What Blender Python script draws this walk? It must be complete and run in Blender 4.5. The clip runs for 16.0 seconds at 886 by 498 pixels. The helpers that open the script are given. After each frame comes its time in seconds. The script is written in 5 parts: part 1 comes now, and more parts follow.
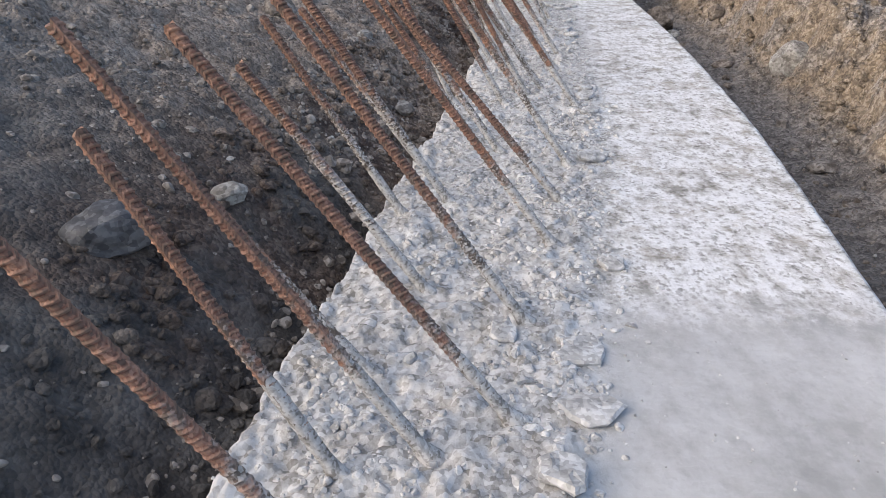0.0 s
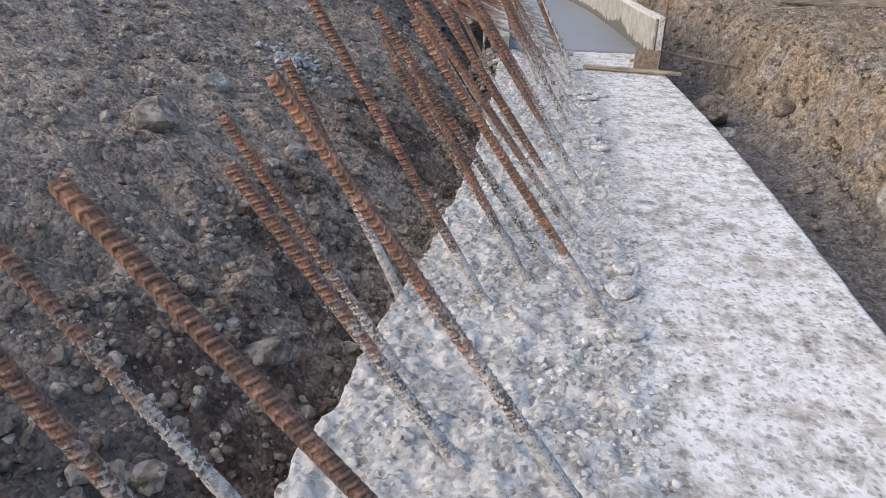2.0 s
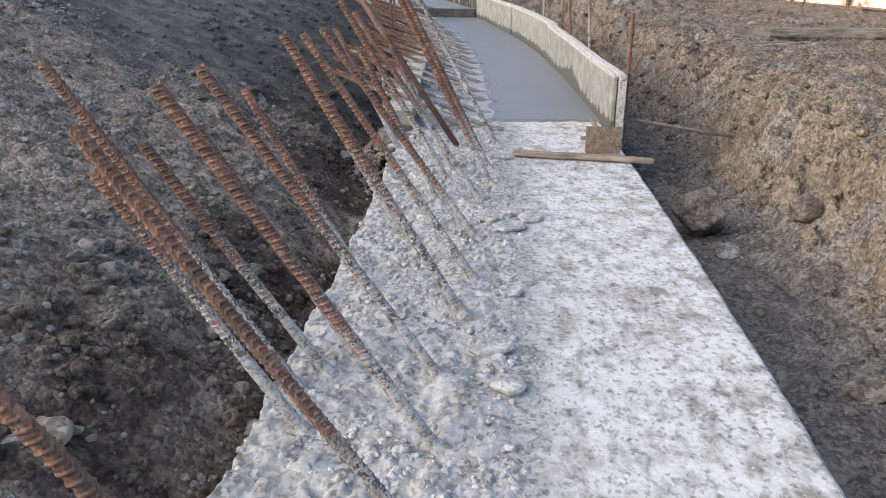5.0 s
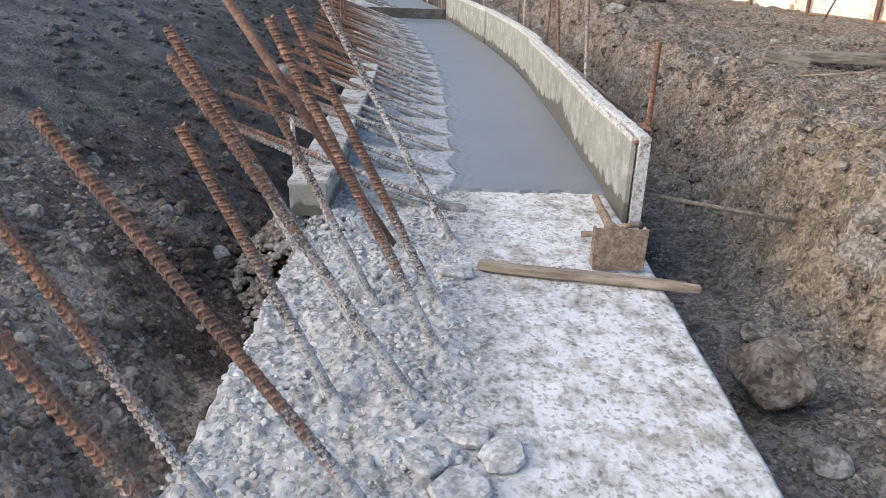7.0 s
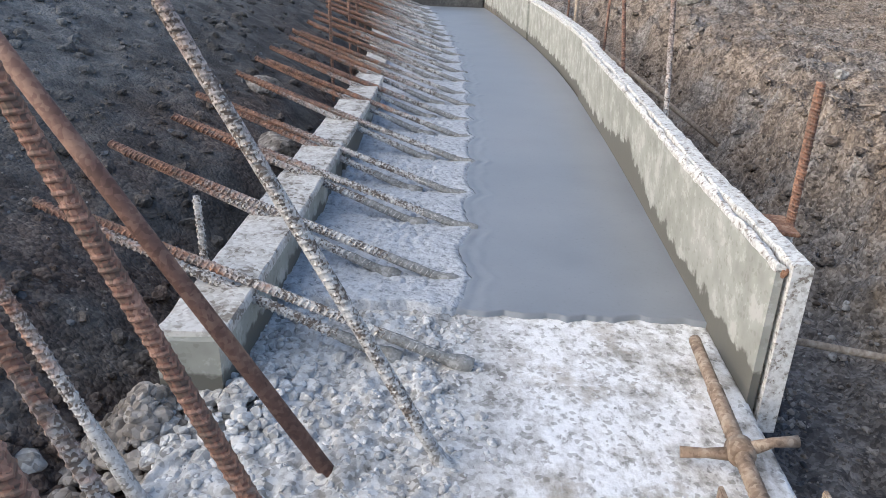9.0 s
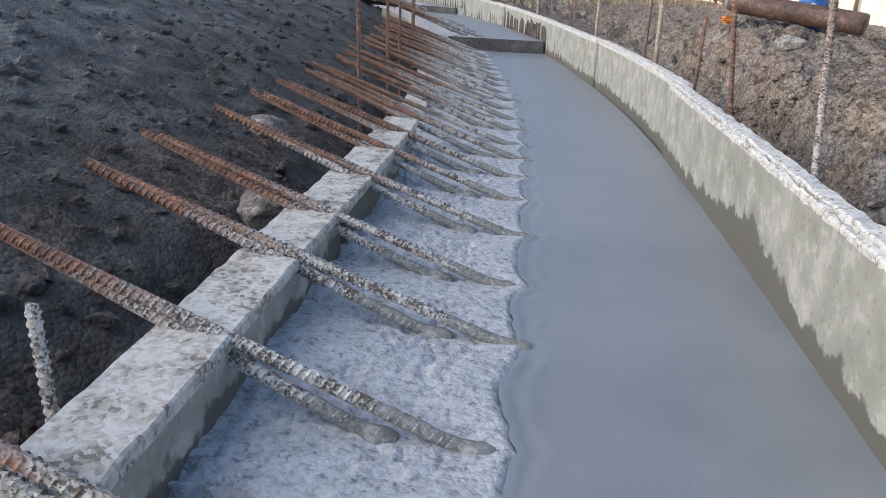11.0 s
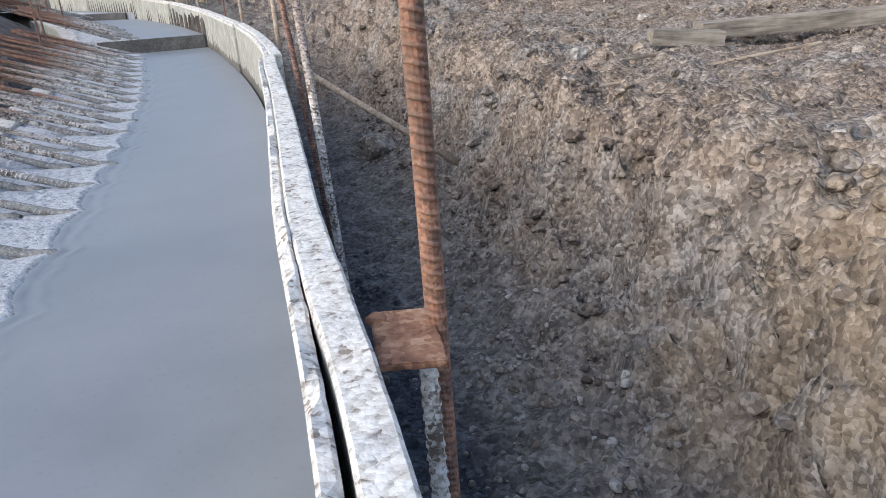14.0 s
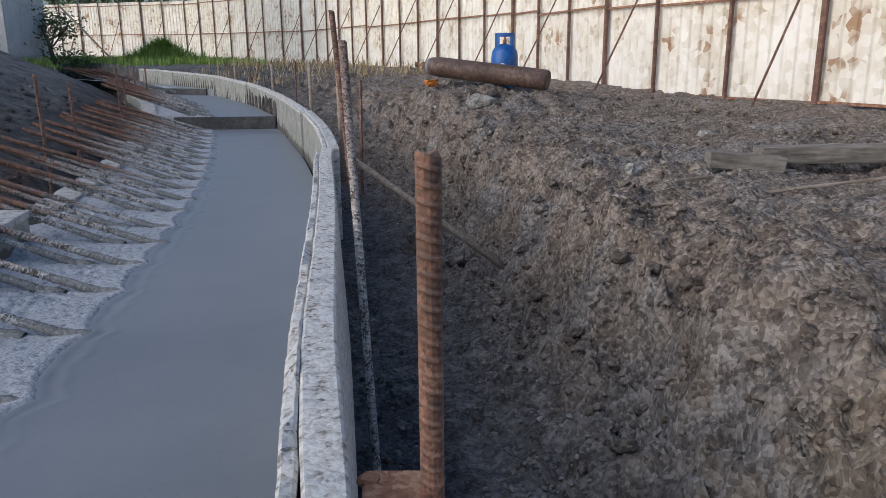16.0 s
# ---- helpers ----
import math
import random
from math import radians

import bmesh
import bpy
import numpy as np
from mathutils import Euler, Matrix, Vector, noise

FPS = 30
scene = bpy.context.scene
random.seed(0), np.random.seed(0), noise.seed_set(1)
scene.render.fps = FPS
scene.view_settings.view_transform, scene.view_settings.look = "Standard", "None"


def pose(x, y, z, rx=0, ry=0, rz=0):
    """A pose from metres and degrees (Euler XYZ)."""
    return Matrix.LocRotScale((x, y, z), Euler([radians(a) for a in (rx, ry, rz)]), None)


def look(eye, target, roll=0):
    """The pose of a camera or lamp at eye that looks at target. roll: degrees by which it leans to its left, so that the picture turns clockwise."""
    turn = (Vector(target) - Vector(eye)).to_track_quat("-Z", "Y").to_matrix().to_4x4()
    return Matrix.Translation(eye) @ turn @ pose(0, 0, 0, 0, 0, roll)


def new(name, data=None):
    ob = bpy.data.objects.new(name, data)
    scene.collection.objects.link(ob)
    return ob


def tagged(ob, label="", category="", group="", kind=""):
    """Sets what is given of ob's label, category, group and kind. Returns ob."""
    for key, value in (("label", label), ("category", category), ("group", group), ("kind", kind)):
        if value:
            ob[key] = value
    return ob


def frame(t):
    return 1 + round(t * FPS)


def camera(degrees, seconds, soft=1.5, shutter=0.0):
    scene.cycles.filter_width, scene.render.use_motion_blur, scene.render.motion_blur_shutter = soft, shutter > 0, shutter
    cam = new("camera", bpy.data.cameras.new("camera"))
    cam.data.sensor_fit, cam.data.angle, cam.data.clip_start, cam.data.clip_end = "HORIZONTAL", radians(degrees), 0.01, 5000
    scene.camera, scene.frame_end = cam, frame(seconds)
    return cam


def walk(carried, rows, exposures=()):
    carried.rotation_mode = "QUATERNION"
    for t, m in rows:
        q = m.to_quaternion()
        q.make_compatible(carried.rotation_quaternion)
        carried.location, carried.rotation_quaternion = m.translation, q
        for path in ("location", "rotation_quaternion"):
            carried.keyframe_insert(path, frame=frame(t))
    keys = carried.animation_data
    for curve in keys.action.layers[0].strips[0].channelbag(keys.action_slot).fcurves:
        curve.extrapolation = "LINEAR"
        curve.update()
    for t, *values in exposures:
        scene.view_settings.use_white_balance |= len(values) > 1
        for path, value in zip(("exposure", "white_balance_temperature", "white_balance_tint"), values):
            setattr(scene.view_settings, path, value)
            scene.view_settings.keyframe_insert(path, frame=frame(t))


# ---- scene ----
cam = camera(61.1, 16.0, soft=0.85)
METRES, EYE, TILT, LEAN, TURN = 12.0, 1.38, -26.5, 0.0, 0.0
ROWS = [
    (0.0, 0.0, 0.0, 0.0, -0.0, 0.0, -0.0),
    (0.5, 0.0093, 0.0425, 0.0252, -0.99, 0.64, -1.14),
    (1.0, 0.0145, 0.0903, 0.045, -1.12, -0.24, -0.46),
    (1.5, 0.021, 0.1272, 0.0657, 2.29, 0.04, -3.71),
    (2.0, 0.0249, 0.167, 0.086, 1.2, 2.91, -2.84),
    (2.5, 0.037, 0.2044, 0.1051, 5.2, 3.69, -2.01),
    (3.0, 0.0485, 0.2386, 0.1251, -2.72, 4.54, -0.56),
    (5.5, 0.0876, 0.415, 0.2143, 0.21, 4.64, -0.04),
    (6.0, 0.0938, 0.4636, 0.2373, -0.47, 4.98, -0.23),
    (6.5, 0.102, 0.4983, 0.2554, 2.15, 4.82, -1.71),
    (7.0, 0.1016, 0.5371, 0.2752, -2.21, 4.03, -0.86),
    (7.5, 0.1072, 0.5745, 0.2908, 1.13, 4.09, -0.6),
    (8.0, 0.1087, 0.6088, 0.3095, 0.73, 3.31, -2.08),
    (8.5, 0.1119, 0.6427, 0.3298, -1.06, 3.22, -0.73),
    (9.0, 0.12, 0.6829, 0.3433, 0.98, 2.57, -2.22),
    (9.5, 0.1197, 0.7169, 0.3579, 0.21, 2.64, -5.0),
    (12.0, 0.1266, 0.8075, 0.363, 6.64, 8.12, -4.06),
    (12.5, 0.1394, 0.8085, 0.3624, -2.93, 6.52, 2.68),
    (13.0, 0.1606, 0.8056, 0.3626, -9.33, 5.65, 4.36),
    (13.5, 0.1828, 0.8057, 0.3654, -8.52, 5.73, 6.16),
    (14.0, 0.2, 0.8077, 0.3661, -10.88, 4.91, 9.59),
    (14.5, 0.2082, 0.8099, 0.3677, -9.74, 5.18, 9.1),
    (15.0, 0.2094, 0.8111, 0.3688, -8.6, 6.85, 7.18),
    (15.5, 0.2088, 0.8113, 0.3727, -7.91, 9.88, 5.04),
    (16.0, 0.2071, 0.8107, 0.3751, -7.6, 11.78, 4.22),
]
walk(cam, [(t, pose(0, 0, EYE, TILT, LEAN, TURN) @ pose(METRES * x, METRES * y, METRES * z, 90 + pitch, roll, yaw)) for t, x, y, z, yaw, pitch, roll in ROWS],
     exposures=[(0, 0.95, 6750, 12), (6, 0.92, 6550, 10), (9.5, 1.10, 6250, 9), (12, 0.70, 6150, 9), (13, 0.95, 6200, 9), (14.5, 1.18, 6250, 9), (15, 1.18, 6300, 10), (15.5, 0.84, 6250, 10), (16, 0.10, 5850, 10)])

# ---------------------------------------------------------------- light
world = bpy.data.worlds.new("sky")
world.use_nodes = True
scene.world = world
wn = world.node_tree
sky = wn.nodes.new("ShaderNodeTexSky")
sky.sky_type = "NISHITA"
sky.sun_disc = False
sky.sun_elevation = radians(18)
sky.sun_rotation = radians(250)
sky.air_density, sky.dust_density = 0.8, 2.5
wn.nodes["Background"].inputs[1].default_value = 0.15
wn.links.new(sky.outputs[0], wn.nodes["Background"].inputs[0])
sun = new("sun", bpy.data.lights.new("sun", "SUN"))
sun.data.energy, sun.data.angle, sun.data.color = 1.0, radians(60), (1.0, 0.93, 0.82)
sun.matrix_world = look((-13.5, -6.0, 14.0), (0, 0, 0))

# ---------------------------------------------------------------- noise helpers
RNG = np.random.RandomState(7)
PERM = np.concatenate([RNG.permutation(256)] * 3)
GRAD = RNG.uniform(0, 2 * np.pi, 256)
GRAD = np.stack([np.cos(GRAD), np.sin(GRAD)], 1)


def perlin(x, y):
    xi, yi = np.floor(x).astype(int), np.floor(y).astype(int)
    xf, yf = x - xi, y - yi
    u, v = xf * xf * xf * (xf * (xf * 6 - 15) + 10), yf * yf * yf * (yf * (yf * 6 - 15) + 10)

    def corner(i, j):
        g = GRAD[PERM[PERM[(xi + i) & 255] + ((yi + j) & 255)]]
        return g[..., 0] * (xf - i) + g[..., 1] * (yf - j)
    a = corner(0, 0) * (1 - u) + corner(1, 0) * u
    b = corner(0, 1) * (1 - u) + corner(1, 1) * u
    return (a * (1 - v) + b * v) * 1.4


def fbm(x, y, size, octaves=4, gain=0.5):
    total, amp, f = 0.0, 1.0, 1.0 / size
    for k in range(octaves):
        total = total + amp * perlin(x * f + 17.3 * k, y * f - 9.1 * k)
        amp, f = amp * gain, f * 2.03
    return total


def smooth(a, b, x):
    t = np.clip((x - a) / (b - a), 0, 1)
    return t * t * (3 - 2 * t)


# ---------------------------------------------------------------- plan: the curved footing
RIGHT_Y = (-6, 0, 2.4, 4.5, 7, 8.7, 10.2, 11.8, 14, 15.6, 17, 18.8, 22.0, 25.5, 29.2, 34.2, 37, 41)
RIGHT_X = (-0.1, 1.2, 1.60, 1.93, 2.18, 2.29, 2.37, 2.415, 2.45, 2.43, 2.375, 2.22, 1.81, 1.06, -0.05, -2.5, -4.2, -7.0)
LEFT_Y = (-6, 0, 1.5, 3.0, 4.1, 5.0, 6.7, 8.6, 10, 11.3, 15, 17, 19.5, 22.2, 25.5, 29.2, 34.2, 37, 41)
LEFT_X = (-2.2, -0.88, -0.57, -0.31, -0.10, 0.07, 0.34, 0.50, 0.59, 0.65, 0.70, 0.62, 0.38, 0.02, -0.75, -1.9, -4.3, -6.0, -8.8)
TABLE_Y = np.linspace(-6, 41, 471)


def softened(ys, xs):
    flat = np.interp(TABLE_Y, ys, xs)
    pad = np.pad(flat, 8, mode="reflect", reflect_type="odd")
    return np.convolve(pad, np.ones(17) / 17, "valid")


RIGHT_T, LEFT_T = softened(RIGHT_Y, RIGHT_X), softened(LEFT_Y, LEFT_X)


def right_edge(y):
    return np.interp(y, TABLE_Y, RIGHT_T)


def left_edge(y):
    return np.interp(y, TABLE_Y, LEFT_T)


def joint(y):
    return np.interp(y, (-6, 2.1, 3.7, 5.1, 7.2, 8.8, 9.6, 12), (-0.9, 0.52, 0.86, 1.08, 1.27, 1.38, 1.43, 1.5))


LOW_ROWS = [11.37, 12.01, 12.59, 13.07, 13.66, 14.22, 14.70, 15.16]
while LOW_ROWS[-1] < 33.5:
    LOW_ROWS.append(LOW_ROWS[-1] + 0.47 + 0.06 * math.sin(7 * LOW_ROWS[-1]))


def bar_phase(y):
    """Counts the rows of low bars along the pour: whole numbers at the bars."""
    return np.interp(y, LOW_ROWS, np.arange(len(LOW_ROWS)))


def wall_top(y):
    return np.interp(y, (11, 22, 29, 34, 40), (0.50, 0.51, 0.64, 0.73, 0.78))


def bank_top(y):
    return np.interp(y, (0, 15, 20, 30, 50), (0.34, 0.38, 0.46, 0.66, 0.85))


def terrain(x, y):
    """Height of the ground: a ditch and bank on one side of the footing, a high slope on the other."""
    rx, lx = right_edge(y), left_edge(y)
    wob = 0.10 * fbm(y, y * 0 + 3.0, 1.1, 3) + 0.05 * perlin(y / 0.17, x * 0 + 1.5)
    u = x - rx + wob
    right = np.interp(u, (0, 0.35, 0.76, 1.04, 1.20, 1.31, 1.43, 1.63, 2.4), (-0.44, -0.47, -0.44, -0.34, -0.14, 0.10, 0.31, 0.38, 0.40))
    top = bank_top(y)
    right = np.where(right > 0, right / 0.40 * top, right)
    right = np.where(u > 2.4, top + 0.02 * smooth(2.4, 5.0, u), right)
    shallow = smooth(17, 23, y)
    right = right * (1 - shallow) + np.maximum(right, top - 0.12) * shallow
    v = lx - x + 0.12 * fbm(x * 0 + 8.0, y, 1.6, 2)
    left = np.interp(v, (0, 0.12, 0.3, 0.6, 1.2, 2.0, 3.2, 5.2, 9), (-0.26, -0.33, -0.21, 0.05, 0.36, 0.68, 1.2, 1.95, 2.3))
    left = left + 0.25 * smooth(20, 30, y)
    z = np.where(x > (rx + lx) / 2, right, left)
    plan_x = x
    x = x + 1.7 * z * (x > rx)
    under = (plan_x > lx) & (plan_x < rx) & (y < 40)
    steep = np.exp(-((u - 1.32) / 0.32) ** 2) * (plan_x > rx)
    billow = np.abs(fbm(x + 40, y, 0.34, 4, 0.52))
    small = np.abs(fbm(x, y + 30, 0.11, 3, 0.55))
    rough = 0.06 * fbm(x, y, 0.9, 3) + 0.10 * (0.3 - billow) + 0.024 * (0.3 - small)
    grooves = 0.09 * perlin(y / 0.30 + 1.2 * fbm(x, y, 0.6, 3), x / 0.9) - 0.12 * np.abs(perlin(y / 0.24 + 0.8 * fbm(x, y + 7, 0.5, 2), x / 0.8 + 4)) + 0.11 * fbm(y, x * 1.1, 0.7, 4, 0.5) - 0.11 * np.abs(fbm(x + 5, y, 0.30, 4, 0.55))
    rough = rough + (plan_x < lx) * smooth(9.5, 12, y) * smooth(0.1, 0.4, v) * (0.16 * (0.28 - np.abs(fbm(x * 0.6 + 11, y * 1.3, 0.9, 5, 0.52))))
    calm = 1 - 0.6 * np.exp(-((u - 0.45) / 0.4) ** 2) * (plan_x > rx)
    z = z + rough * np.where(plan_x < rx, (0.62 + 0.3 * smooth(-0.1, 0.3, fbm(plan_x, y, 1.3, 2))) * (1 - 0.55 * smooth(9.8, 11.4, y + 0.5 * plan_x)) * (0.6 + 0.4 * smooth(2.5, 5.0, y)), calm * 1.15) + grooves * steep
    z = z + 0.30 * np.exp(-((plan_x - 4.3) / 1.3) ** 2 - ((y - 19.6) / 1.3) ** 2) * (plan_x > rx + 0.8)
    x = plan_x
    far = smooth(33, 38, y)
    z = z * (1 - far) + (np.interp(x, (-30, -8, 4, 8), (1.2, 0.92, 0.75, 0.8)) + 0.03 * fbm(x, y, 1.5, 3)) * far
    z = np.where(np.hypot(x, y - 12) > 60, 0.85, z)
    return np.where(under, -0.62, z)


# ---------------------------------------------------------------- materials
def material(name):
    m = bpy.data.materials.new(name)
    m.use_nodes = True
    return m, m.node_tree, m.node_tree.nodes["Principled BSDF"]


def node(tree, kind, **inputs):
    n = tree.nodes.new(kind)
    for key, value in inputs.items():
        n.inputs[key].default_value = value
    return n


def coords(tree, space="Object"):
    if space == "World":
        return tree.nodes.new("ShaderNodeNewGeometry").outputs["Position"]
    return tree.nodes.new("ShaderNodeTexCoord").outputs["Object"]


def noise_of(tree, where, scale, detail=5.0, rough=0.6):
    n = node(tree, "ShaderNodeTexNoise", Scale=scale, Detail=detail, Roughness=rough)
    tree.links.new(where, n.inputs["Vector"])
    return n.outputs["Fac"]


def cells_of(tree, where, scale, warp=0.6):
    """Irregular grains: a value for each grain, and the distance from its middle."""
    n = node(tree, "ShaderNodeTexNoise", Scale=scale * 0.7, Detail=1.0)
    tree.links.new(where, n.inputs["Vector"])
    add = tree.nodes.new("ShaderNodeVectorMath")
    add.operation = "MULTIPLY_ADD"
    tree.links.new(n.outputs["Color"], add.inputs[0])
    add.inputs[1].default_value = (warp / scale,) * 3
    tree.links.new(where, add.inputs[2])
    v = node(tree, "ShaderNodeTexVoronoi", Scale=scale)
    tree.links.new(add.outputs[0], v.inputs["Vector"])
    sep = tree.nodes.new("ShaderNodeSeparateColor")
    tree.links.new(v.outputs["Color"], sep.inputs[0])
    return sep.outputs[0], v.outputs["Distance"]


def ramp(tree, fac, stops):
    r = tree.nodes.new("ShaderNodeValToRGB")
    while len(r.color_ramp.elements) < len(stops):
        r.color_ramp.elements.new(0.5)
    for e, (p, c) in zip(r.color_ramp.elements, stops):
        e.position = p
        e.color = (*c, 1) if len(c) == 3 else c
    tree.links.new(fac, r.inputs[0])
    return r.outputs[0]


def mix(tree, fac, a, b, blend="MIX"):
    m = tree.nodes.new("ShaderNodeMix")
    m.data_type, m.blend_type = "RGBA", blend
    for slot, value in ((0, fac), (6, a), (7, b)):
        if hasattr(value, "links"):
            tree.links.new(value, m.inputs[slot])
        elif slot == 0:
            m.inputs[slot].default_value = value
        else:
            m.inputs[slot].default_value = (*value, 1)
    return m.outputs[2]


def math_of(tree, op, a, b=0.0, c=0.0):
    m = tree.nodes.new("ShaderNodeMath")
    m.operation = op
    for slot, value in enumerate((a, b, c)):
        if hasattr(value, "links"):
            tree.links.new(value, m.inputs[slot])
        else:
            m.inputs[slot].default_value = value
    return m.outputs[0]


def bump(tree, bsdf, height, strength, distance):
    b = node(tree, "ShaderNodeBump", Strength=strength, Distance=distance)
    tree.links.new(height, b.inputs["Height"])
    tree.links.new(b.outputs[0], bsdf.inputs["Normal"])


def between(tree, value, low, high):
    m = tree.nodes.new("ShaderNodeMapRange")
    m.inputs[1].default_value, m.inputs[2].default_value = low, high
    tree.links.new(value, m.inputs[0])
    return m.outputs[0]


def xyz(tree, where):
    s = tree.nodes.new("ShaderNodeSeparateXYZ")
    tree.links.new(where, s.inputs[0])
    return s.outputs


def speckled(name, stops, scale=9.0, fine=60.0, rough=0.9, relief=0.5, depth=0.01, space="Object", metal=0.0):
    """A mineral, rusted or timber surface: colours by broad patches, with fine grain over them."""
    m, t, b = material(name)
    w = coords(t, space)
    broad, (grain, far_off) = noise_of(t, w, scale, 4), cells_of(t, w, fine)
    fac = math_of(t, "MULTIPLY_ADD", grain, 0.22, math_of(t, "MULTIPLY", broad, 0.78))
    t.links.new(ramp(t, fac, stops), b.inputs["Base Color"])
    b.inputs["Roughness"].default_value, b.inputs["Metallic"].default_value = rough, metal
    bump(t, b, math_of(t, "MULTIPLY_ADD", far_off, -0.15, noise_of(t, w, scale, 3, 0.5)), relief, depth)
    return m


def wood(name, stops):
    """Timber with grain along its own x axis."""
    m, t, b = material(name)
    w = coords(t)
    stretch = node(t, "ShaderNodeMapping")
    stretch.inputs["Scale"].default_value = (0.10, 1.0, 1.0)
    t.links.new(w, stretch.inputs[0])
    grain, stain = noise_of(t, stretch.outputs[0], 46, 3, 0.6), noise_of(t, w, 6, 3)
    fac = math_of(t, "MULTIPLY_ADD", grain, 0.6, math_of(t, "MULTIPLY", stain, 0.4))
    t.links.new(ramp(t, fac, stops), b.inputs["Base Color"])
    b.inputs["Roughness"].default_value = 0.85
    bump(t, b, grain, 0.5, 0.004)
    return m


def soil_material():
    m, t, b = material("site_soil")
    w = coords(t, "World")
    p = xyz(t, w)
    broad, mid = noise_of(t, w, 0.9, 4), noise_of(t, w, 4.5, 4, 0.55)
    grit, grit_off = cells_of(t, w, 58)
    clod, clod_off = cells_of(t, w, 21)
    mixed = math_of(t, "MULTIPLY_ADD", grit, 0.24, math_of(t, "MULTIPLY_ADD", clod, 0.16, math_of(t, "MULTIPLY", noise_of(t, w, 5.5, 7, 0.68), 0.60)))
    even = math_of(t, "MULTIPLY_ADD", grit, 0.12, math_of(t, "MULTIPLY", mid, 0.88))
    clay = ramp(t, even, ((0.34, (0.040, 0.037, 0.036)), (0.50, (0.074, 0.069, 0.066)), (0.66, (0.132, 0.124, 0.118))))
    dry = ramp(t, even, ((0.34, (0.075, 0.075, 0.077)), (0.50, (0.125, 0.125, 0.125)), (0.66, (0.20, 0.20, 0.197))))
    gravel = ramp(t, mixed, ((0.32, (0.105, 0.083, 0.068)), (0.50, (0.265, 0.217, 0.180)), (0.68, (0.44, 0.375, 0.32))))
    red = ramp(t, mixed, ((0.32, (0.036, 0.025, 0.021)), (0.50, (0.085, 0.060, 0.050)), (0.68, (0.18, 0.14, 0.115))))
    brown = ramp(t, mixed, ((0.32, (0.068, 0.052, 0.042)), (0.50, (0.175, 0.140, 0.114)), (0.68, (0.33, 0.28, 0.235))))
    grey = ramp(t, mixed, ((0.32, (0.080, 0.070, 0.063)), (0.50, (0.190, 0.168, 0.152)), (0.68, (0.36, 0.33, 0.305))))
    tan = ramp(t, mixed, ((0.32, (0.095, 0.073, 0.054)), (0.50, (0.205, 0.162, 0.120)), (0.68, (0.35, 0.295, 0.235))))
    mud = ramp(t, mixed, ((0.32, (0.062, 0.054, 0.050)), (0.50, (0.155, 0.139, 0.128)), (0.68, (0.29, 0.265, 0.245))))
    # Wet ditch soil, darkened further: the ditch's shadow is put into this colour.
    wet = ramp(t, mixed, ((0.32, (0.018, 0.019, 0.025)), (0.50, (0.046, 0.049, 0.060)), (0.68, (0.10, 0.105, 0.12))))
    further = math_of(t, "ADD", p[1], math_of(t, "MULTIPLY_ADD", broad, 5.0, -2.5))
    clay = mix(t, between(t, math_of(t, "MULTIPLY_ADD", broad, 0.8, p[2]), 0.75, 1.15), clay, dry)
    belt = math_of(t, "MULTIPLY", between(t, further, 3.0, 4.9), between(t, further, 11.6, 10.2))
    left = mix(t, belt, clay, gravel)
    left = mix(t, math_of(t, "MULTIPLY", between(t, broad, 0.46, 0.56), between(t, p[2], 0.45, 0.1)), left, red)
    right = mix(t, between(t, math_of(t, "MULTIPLY_ADD", broad, 0.5, between(t, p[1], 15.0, 10.5)), 0.62, 0.95), brown, tan)
    right = mix(t, between(t, noise_of(t, w, 1.7, 3), 0.50, 0.60), right, grey)
    low = between(t, math_of(t, "MULTIPLY_ADD", mid, 0.25, p[2]), -0.16, -0.30)
    wet_shade = math_of(t, "MULTIPLY", between(t, p[1], 11.2, 12.2), between(t, p[1], 14.2, 13.2))
    wet_shade = math_of(t, "MULTIPLY", wet_shade, between(t, math_of(t, "MULTIPLY_ADD", mid, 0.3, p[0]), 3.15, 2.98))
    right = mix(t, low, right, mix(t, math_of(t, "MULTIPLY", wet_shade, 0.9), mud, wet))
    side = math_of(t, "ADD", p[0], math_of(t, "MULTIPLY_ADD", mid, 0.8, -0.4))
    colour = mix(t, between(t, side, 1.4, 2.6), left, right)
    t.links.new(colour, b.inputs["Base Color"])
    b.inputs["Roughness"].default_value = 0.95
    height = math_of(t, "MULTIPLY_ADD", clod_off, -0.7, math_of(t, "MULTIPLY_ADD", grit_off, -0.6, noise_of(t, w, 14, 5, 0.68)))
    bump(t, b, height, 0.9, 0.016)
    return m


